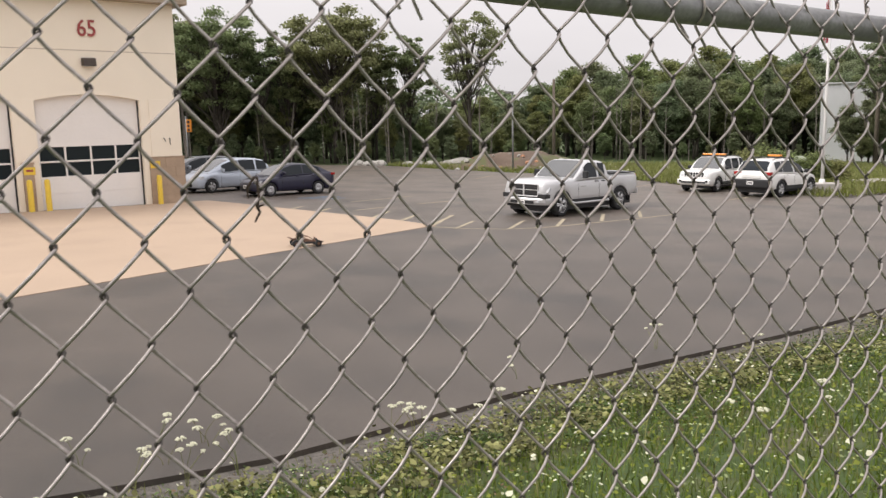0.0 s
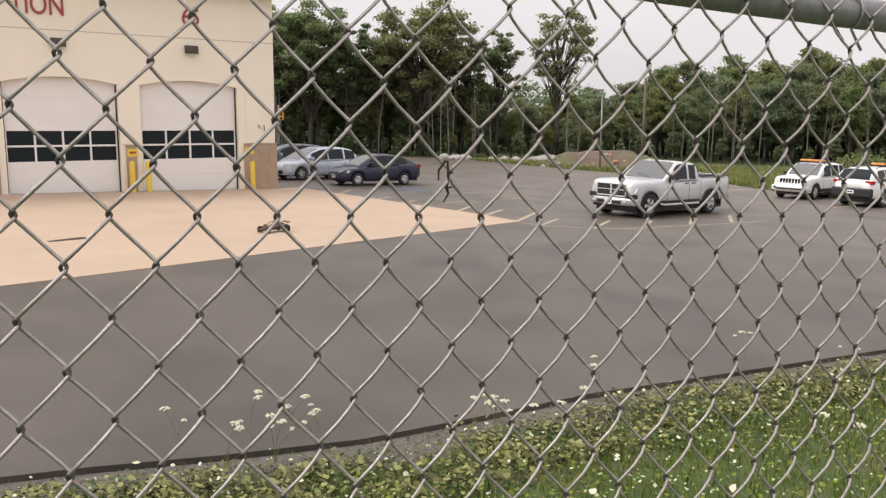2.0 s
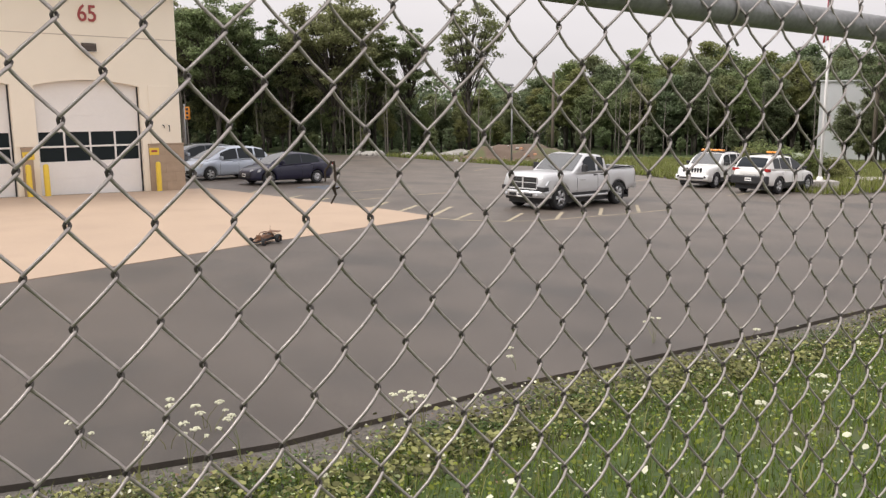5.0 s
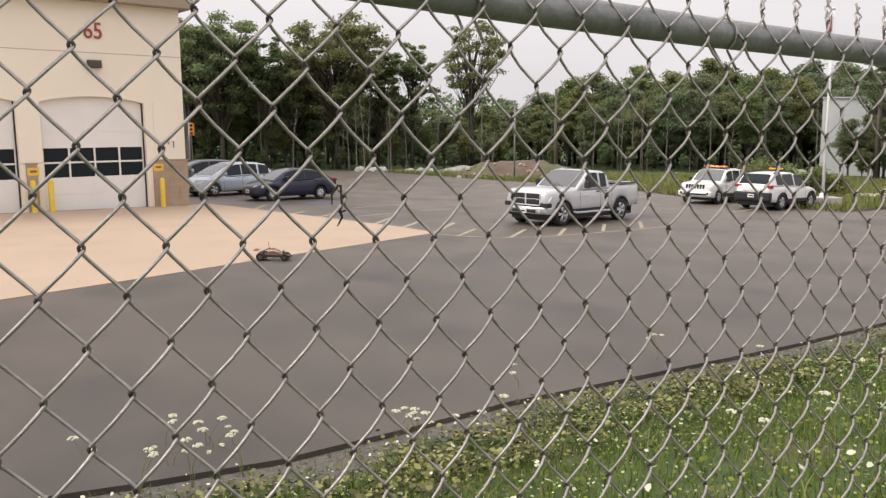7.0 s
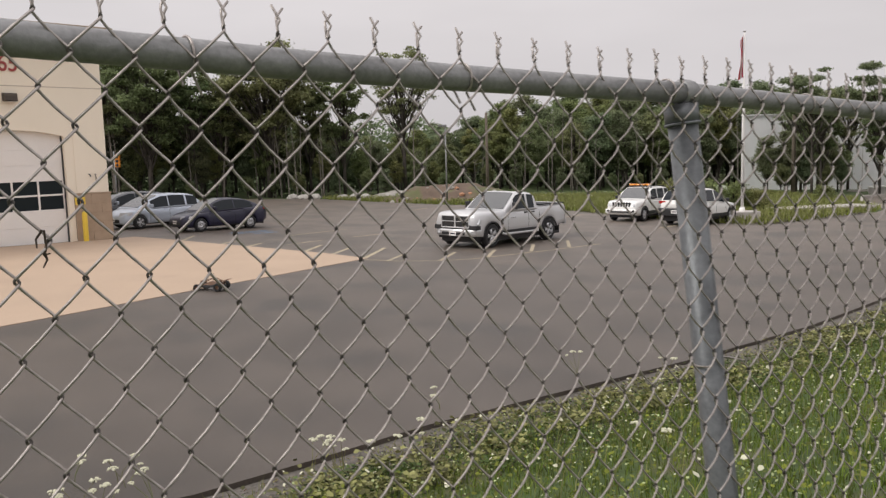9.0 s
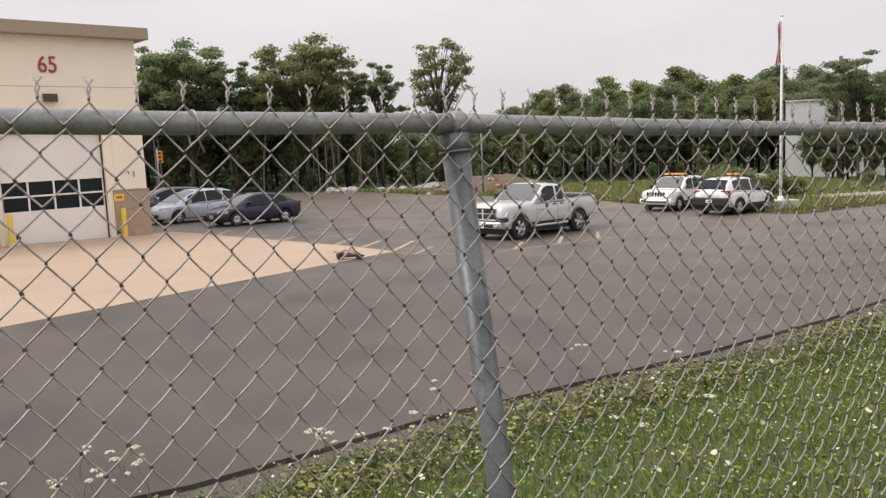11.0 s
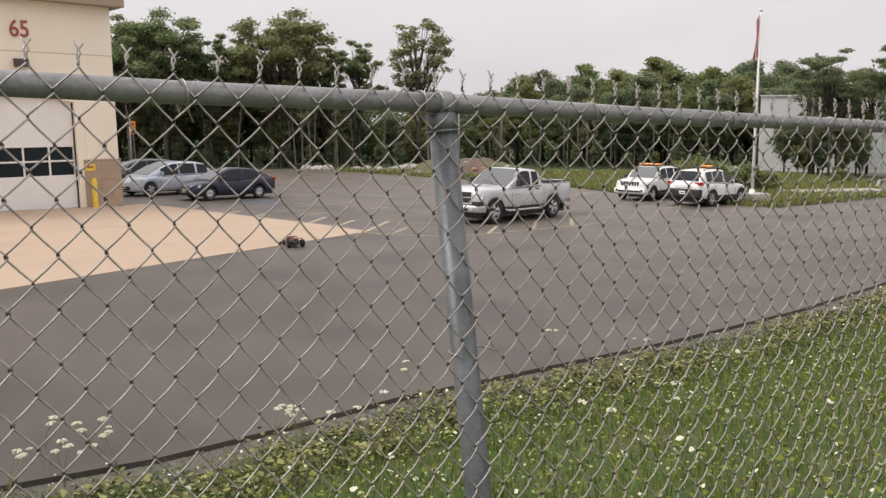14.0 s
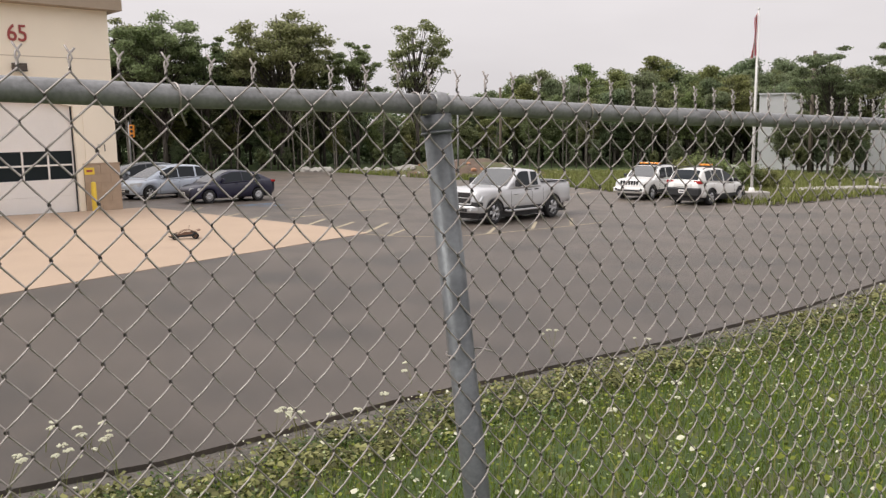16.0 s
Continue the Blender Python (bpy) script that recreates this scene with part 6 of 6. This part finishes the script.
def leaves(name, places, s0, s1, h0, h1, seed, material, label, category, tilt=0.5, sides=6, slim=1.0):
    """Flat rounded leaves or petals at various tilts."""
    rng = np.random.default_rng(seed)
    n = len(places)
    c = np.array([(x, y, ground_z(x, y) - 0.03) for x, y in places])
    c[:, 2] += rng.uniform(h0, h1, n)
    nrm = np.column_stack([rng.normal(size=n) * tilt, rng.normal(size=n) * tilt, np.ones(n)])
    nrm /= np.linalg.norm(nrm, axis=1)[:, None]
    u = np.cross(nrm, np.array([0.3, 0.95, 0.1]))
    u /= np.linalg.norm(u, axis=1)[:, None]
    w = np.cross(nrm, u)
    s = rng.uniform(s0, s1, n)[:, None]
    a0 = rng.uniform(0, 2 * math.pi, n)[:, None]
    ring = []
    for k in range(sides):
        a = a0 + 2 * math.pi * k / sides
        r = s * (1 - 0.25 * (k == 0)) * rng.uniform(0.8, 1.1, n)[:, None]
        ring.append(c + np.cos(a) * u * r + np.sin(a) * w * r * slim + nrm * s * (0.12 if k % 2 else -0.05))
    v = np.stack(ring, 1).reshape(-1, 3)
    return tagged(new(name, mesh_from(name, v, np.arange(n * sides).reshape(-1, sides), material)), label, category, kind="stuff")


leaves("weeds", clumped(rg, 230, 80, 0.7, 1.9), 0.014, 0.038, 0.03, 0.16, 5, M_WEED, "broad-leaved weeds along the asphalt edge", "weeds", 0.65, slim=0.75)
M_WEED_DARK = leaf_mat("dark_weed_leaf", (0.085, 0.115, 0.035), 0.6, 0.2)
leaves("weeds", clumped(rg, 340, 80, 0.65, 2.4), 0.010, 0.028, 0.01, 0.11, 35, M_WEED_DARK, "low dark green weeds among the gravel", "weeds", 0.8, slim=0.55)
M_LITTER = leaf_mat("dead_leaf", (0.17, 0.115, 0.065), 0.6, 0.15)
leaves("leaf_litter", on_bank(rg, 5200, 0.25, 2.6, -8, 30, 1.3), 0.010, 0.026, 0.005, 0.05, 36, M_LITTER, "brown dead leaves and stalks on the gravel edge", "leaf litter", 0.9, slim=0.4)
leaves("clover_leaves", on_bank(rg, 22000, 1.3, 8.0, -8, 26, 1.3), 0.009, 0.024, 0.03, 0.15, 6, M_GRASS, "small clover leaves in the grass", "clover")
leaves("clover_leaves", on_bank(rg, 15000, 0.8, 8.0, -8, 30, 1.3), 0.006, 0.015, 0.07, 0.19, 16, M_FLECK, "pale young leaves and buds in the grass", "clover")
leaves("dandelion_heads", on_bank(rg, 260, 0.4, 6.0, -8, 24, 1.3), 0.018, 0.036, 0.1, 0.22, 17, M_PETAL, "round cream seed heads along the gravel edge", "wildflowers", 0.7)
leaves("clover_flowers", on_bank(rg, 2600, 0.5, 8.0, -8, 34, 1.3), 0.007, 0.019, 0.06, 0.22, 7, M_PETAL, "scattered small white wildflowers in the grass", "wildflowers", 0.6)

st = on_bank(rg, 14000, 0.02, 2.0, -8, 34, 1.3)
rs = np.random.default_rng(8)
sv, sf = [], []
for k, (x, y) in enumerate(st):
    s = rs.uniform(0.008, 0.03)
    c = np.array([x, y, ground_z(x, y) - 0.028 + 0.3 * s])
    q = rs.uniform(0.6, 1.2, 6) * s
    sv += [c + [q[0], 0, 0], c - [q[1], 0, 0], c + [0, q[2], 0], c - [0, q[3], 0], c + [0, 0, q[4] * 0.7], c - [0, 0, q[5] * 0.7]]
    b_ = 6 * k
    sf += [(b_ + i, b_ + j, b_ + l) for i, j, l in ((0, 2, 4), (2, 1, 4), (1, 3, 4), (3, 0, 4), (2, 0, 5), (1, 2, 5), (3, 1, 5), (0, 3, 5))]
tagged(new("edge_gravel", mesh_from("edge_gravel", sv, sf, M_GRAVEL)), "loose grey gravel along the asphalt edge", "gravel", kind="stuff")


def lace_plant(h, seed):
    """A wild carrot: thin forked stems, each with a flat white umbel."""
    rng = np.random.default_rng(seed)
    p = empty("wild_carrot", Matrix.Identity(4), "tall white-flowered wild carrot beside the asphalt", "wildflower", "wild carrots")
    bm = bmesh.new()
    heads = []
    for k in range(1 + seed % 3):
        t = (rng.uniform(-0.16, 0.16), rng.uniform(-0.16, 0.16), h * rng.uniform(0.72, 1.0))
        m_ = (t[0] * 0.25, t[1] * 0.25, t[2] * 0.5)
        tube(bm, [(0, 0, -0.05), m_, t], [0.004, 0.003, 0.002], 5)
        heads.append(t)
    part("stem", bm, M_WEED, p)
    for t in heads:
        bm = bmesh.new()
        R = rng.uniform(0.028, 0.05)
        for j in range(22):
            a, r = rng.uniform(0, 2 * math.pi), R * math.sqrt(rng.uniform())
            c = Vector((t[0] + r * math.cos(a), t[1] + r * math.sin(a), t[2] + 0.012 * (1 - (r / R) ** 2)))
            bmesh.ops.create_icosphere(bm, subdivisions=1, radius=R * 0.24, matrix=Matrix.Translation(c))
        part("flower_head", bm, M_PETAL, p)
    return p


LACE = [lace_plant(0.36, 1), lace_plant(0.42, 2), lace_plant(0.3, 4)]
lace_spots = [(-0.43, 7.59), (-0.11, 7.15), (0.67, 7.68), (0.98, 9.37), (-2.43, 6.24), (-2.11, 7.33), (-2.21, 7.42), (-1.7, 6.73), (-2.39, 6.9), (0.28, 7.17), (-2.09, 6.51), (-3.14, 6.9), (2.54, 6.3), (2.98, 10.65), (4.15, 10.4), (-2.6, 7.36), (-0.19, 7.35), (3.33, 6.61)]
for k, (x, y) in enumerate(lace_spots):
    m_ = pose(x, y, ground_z(x, y) - 0.03, 0, 0, 47 * k)
    if k < 3:
        LACE[k].matrix_basis = m_
    else:
        copy_thing(LACE[k % 3], m_)

# meadow on the far grass
mp, rm = [], np.random.default_rng(9)
while len(mp) < 30000:
    x, y = rm.uniform(-4, 36), rm.uniform(34, 71)
    inside = (y > np.interp(x, [-4, 1.2, 5.1, 7.3, 12, 13.2, 15.5, 17.6], [68.9, 62.2, 57.6, 56, 48.3, 44, 38, 34.9]) + 0.2) if x < 17.6 else (y > np.interp(x, [17.6, 22.5, 28, 30.5, 33, 38], [34.9, 38.3, 42.6, 45.5, 52, 60]) + 0.3)
    if inside:
        mp.append((x, y))
blades("meadow_grass", mp, 0.15, 0.5, 0.02, 10, M_GRASS_DRY, "rough unmown grass beyond the lot", "grass")
blades("meadow_grass", mp[:16000], 0.12, 0.35, 0.03, 11, M_GRASS, "rough unmown grass beyond the lot", "grass")
leaves("meadow_flowers", mp[:260], 0.025, 0.045, 0.3, 0.5, 12, M_PETAL, "white wildflowers in the rough grass", "wildflowers")


# ---- radio-controlled buggy ----
def buggy():
    b = empty("model_buggy", Matrix.Identity(4), "large brown radio-controlled off-road buggy driving in circles", "model car")
    part("chassis", loft(bmesh.new(), [[(x, -w, 0.07), (x, w, 0.07), (x, w * 0.9, z), (x, -w * 0.9, z)] for x, w, z in ((-0.36, 0.07, 0.12), (-0.2, 0.11, 0.14), (0.1, 0.1, 0.13), (0.3, 0.06, 0.11), (0.43, 0.04, 0.10))], closed=True), M_BLACK, b)
    part("body_shell", loft(bmesh.new(), [[(x, -w, z0), (x, w, z0), (x, w * 0.7, z1), (x, -w * 0.7, z1)] for x, w, z0, z1 in ((-0.30, 0.06, 0.13, 0.16), (-0.16, 0.09, 0.13, 0.19), (0.0, 0.10, 0.13, 0.21), (0.12, 0.08, 0.125, 0.165), (0.3, 0.05, 0.11, 0.14), (0.42, 0.035, 0.10, 0.12))], closed=True), M_BUGGY, b, "brown patterned shell")
    cage = bmesh.new()
    for s in (1, -1):
        tube(cage, [(0.2, s * 0.07, 0.17), (0.04, s * 0.09, 0.26), (-0.12, s * 0.09, 0.265), (-0.34, s * 0.07, 0.17)], 0.009, 6)
    for x in (0.04, -0.12):
        tube(cage, [(x, -0.09, 0.262), (x, 0.09, 0.262)], 0.009, 6)
    part("roll_cage", cage, M_BUGGY, b)
    for x in (0.24, -0.22):
        part("shock_tower", loft(bmesh.new(), [[(x - 0.012, -0.1, z0), (x + 0.012, -0.1, z0), (x + 0.012, 0.1, z0), (x - 0.012, 0.1, z0)] if z0 < 0.2 else [(x - 0.01, -0.06, z0), (x + 0.01, -0.06, z0), (x + 0.01, 0.06, z0), (x - 0.01, 0.06, z0)] for z0 in (0.12, 0.23)], closed=True), M_BUGGY, b)
    part("motor", lathe(bmesh.new(), [(0.0, -0.07), (0.045, -0.065), (0.05, 0.0), (0.045, 0.065), (0.0, 0.07)], 12), M_BLACK, b, m=pose(-0.2, 0, 0.17, 0, 0, 90), smooth=True)
    part("aerial", tube(bmesh.new(), [(-0.1, 0.07, 0.2), (-0.13, 0.075, 0.42)], 0.004, 5), M_BLACK, b)
    part("rear_wing", loft(bmesh.new(), [[(-0.44, y, 0.235), (-0.34, y, 0.22), (-0.34, y, 0.23), (-0.44, y, 0.25)] for y in (-0.15, 0.15)], closed=True), M_BUGGY, b, "brown wing")
    part("bumper", tube(bmesh.new(), [(0.42, -0.1, 0.1), (0.46, 0, 0.1), (0.42, 0.1, 0.1)], 0.012, 6), M_BLACK, b)
    wheels = []
    for x, y, r, w_ in ((0.29, 0.19, 0.082, 0.07), (0.29, -0.19, 0.082, 0.07), (-0.27, 0.19, 0.095, 0.10), (-0.27, -0.19, 0.095, 0.10)):
        s = 1 if y > 0 else -1
        h = w_ / 2
        bm = lathe(bmesh.new(), [(r * 0.55, -h), (r * 0.93, -h), (r, -h * 0.5), (r, h * 0.5), (r * 0.93, h), (r * 0.55, h)], 16)
        for k in range(16):
            a = 2 * math.pi * k / 16
            tube(bm, [(r * math.cos(a), -h * 0.7, r * math.sin(a)), (r * math.cos(a), h * 0.7, r * math.sin(a))], 0.008, 4)
        w = part("wheel", bm, M_RUBBER, b, m=pose(x, y, r))
        bm = bmesh.new()
        for k in range(3):
            a = math.pi * k / 3
            tube(bm, [(-r * 0.55 * math.cos(a), s * h * 0.6, -r * 0.55 * math.sin(a)), (r * 0.55 * math.cos(a), s * h * 0.6, r * 0.55 * math.sin(a))], 0.012, 5)
        part("spokes", bm, M_BUGGY, w, "worn wheel spokes")
        part("axle_arm", tube(bmesh.new(), [(x, s * 0.05, 0.1), (x, s * (abs(y) - h * 0.7), r)], 0.012, 5), M_BLACK, b)
        part("shock", tube(bmesh.new(), [(x * 0.8, s * 0.06, 0.2), (x, s * 0.15, r + 0.01)], 0.014, 6), M_BLACK, b)
        wheels.append((w, x, y, r))
    return b, wheels


BUGGY, BUGGY_WHEELS = buggy()

# seconds, place on the lot, heading in degrees
DRIVE = [
    (0, -3.33, 20.67, 20),
    (0.2, -3.34, 21.31, 40),
    (0.4, -3.35, 21.94, 90),
    (0.5, -3.35, 22.26, 115),
    (0.6, -3.56, 22.47, 140),
    (0.8, -3.99, 22.88, 165),
    (1, -4.41, 23.29, 180),
    (1.4, -5.54, 22.48, 190),
    (1.5, -5.82, 22.28, 194),
    (1.8, -6.16, 21.19, 205),
    (2, -6.39, 20.46, 230),
    (2.2, -6.04, 19.93, 275),
    (2.4, -5.69, 19.40, 325),
    (2.5, -5.51, 19.13, 342),
    (2.6, -5.22, 19.25, 360),
    (2.8, -4.63, 19.49, 385),
    (3, -4.05, 19.73, 450),
    (3.5, -4.05, 19.60, 575),
    (4, -4.05, 19.47, 700),
    (4.5, -4.05, 19.35, 825),
    (5, -4.05, 19.22, 965),
    (5.3, -4.05, 19.14, 1050),
    (5.5, -4.05, 19.09, 1070),
    (5.6, -3.94, 19.13, 1080),
    (5.9, -3.59, 19.27, 1170),
    (6, -3.48, 19.31, 1196),
    (6.25, -3.71, 19.55, 1260),
    (6.5, -3.94, 19.78, 1324),
    (6.6, -3.93, 19.65, 1350),
    (7, -3.91, 19.12, 1440),
    (7.3, -3.71, 19.35, 1530),
    (7.5, -3.58, 19.50, 1581),
    (7.65, -3.75, 19.57, 1620),
    (8, -4.14, 19.74, 1710),
    (8.5, -3.76, 19.06, 1835),
    (9, -3.64, 19.35, 1960),
    (9.2, -4.04, 20.46, 2010),
    (9.6, -4.00, 20.90, 2100),
    (10, -3.30, 21.30, 2190),
    (10.5, -2.30, 22.50, 2205),
    (11, -1.30, 23.60, 2170),
    (11.3, -0.53, 24.09, 2125),
    (11.5, 0.19, 23.58, 2120),
    (12, 1.09, 22.63, 2080),
    (12.5, 0.78, 20.96, 2040),
    (13, -0.31, 20.32, 1985),
    (13.5, -1.53, 20.79, 1945),
    (14, -1.96, 21.79, 1913),
    (14.5, -2.34, 22.77, 1915),
    (15, -2.81, 23.67, 1940),
    (15.3, -3.64, 24.31, 1965),
    (15.5, -4.19, 24.73, 1980),
    (16, -5.31, 23.76, 2000),
]


def motions():
    times = [r[0] for r in DRIVE]
    xs, ys, hs = ([r[k] for r in DRIVE] for k in (1, 2, 3))
    rows, t = [], 0.0
    for k in range(81):
        t = 0.2 * k
        x, y, h = (float(np.interp(t, times, q)) for q in (xs, ys, hs))
        on = 0.014 if y - 25.6 > (x + 0.15) * 1.31 else 0.002
        rows.append((t, pose(x, y, gz(x, y) + on, -0.6, 1.2, h)))
    walk(BUGGY, rows)
    for w, x, y, r in BUGGY_WHEELS:
        steer = 18 if x > 0 else 0
        walk(w, [(0.1 * k, pose(x, y, r, 0, 0, steer) @ pose(0, 0, 0, 0, 83 * k, 0)) for k in range(161)])


motions()
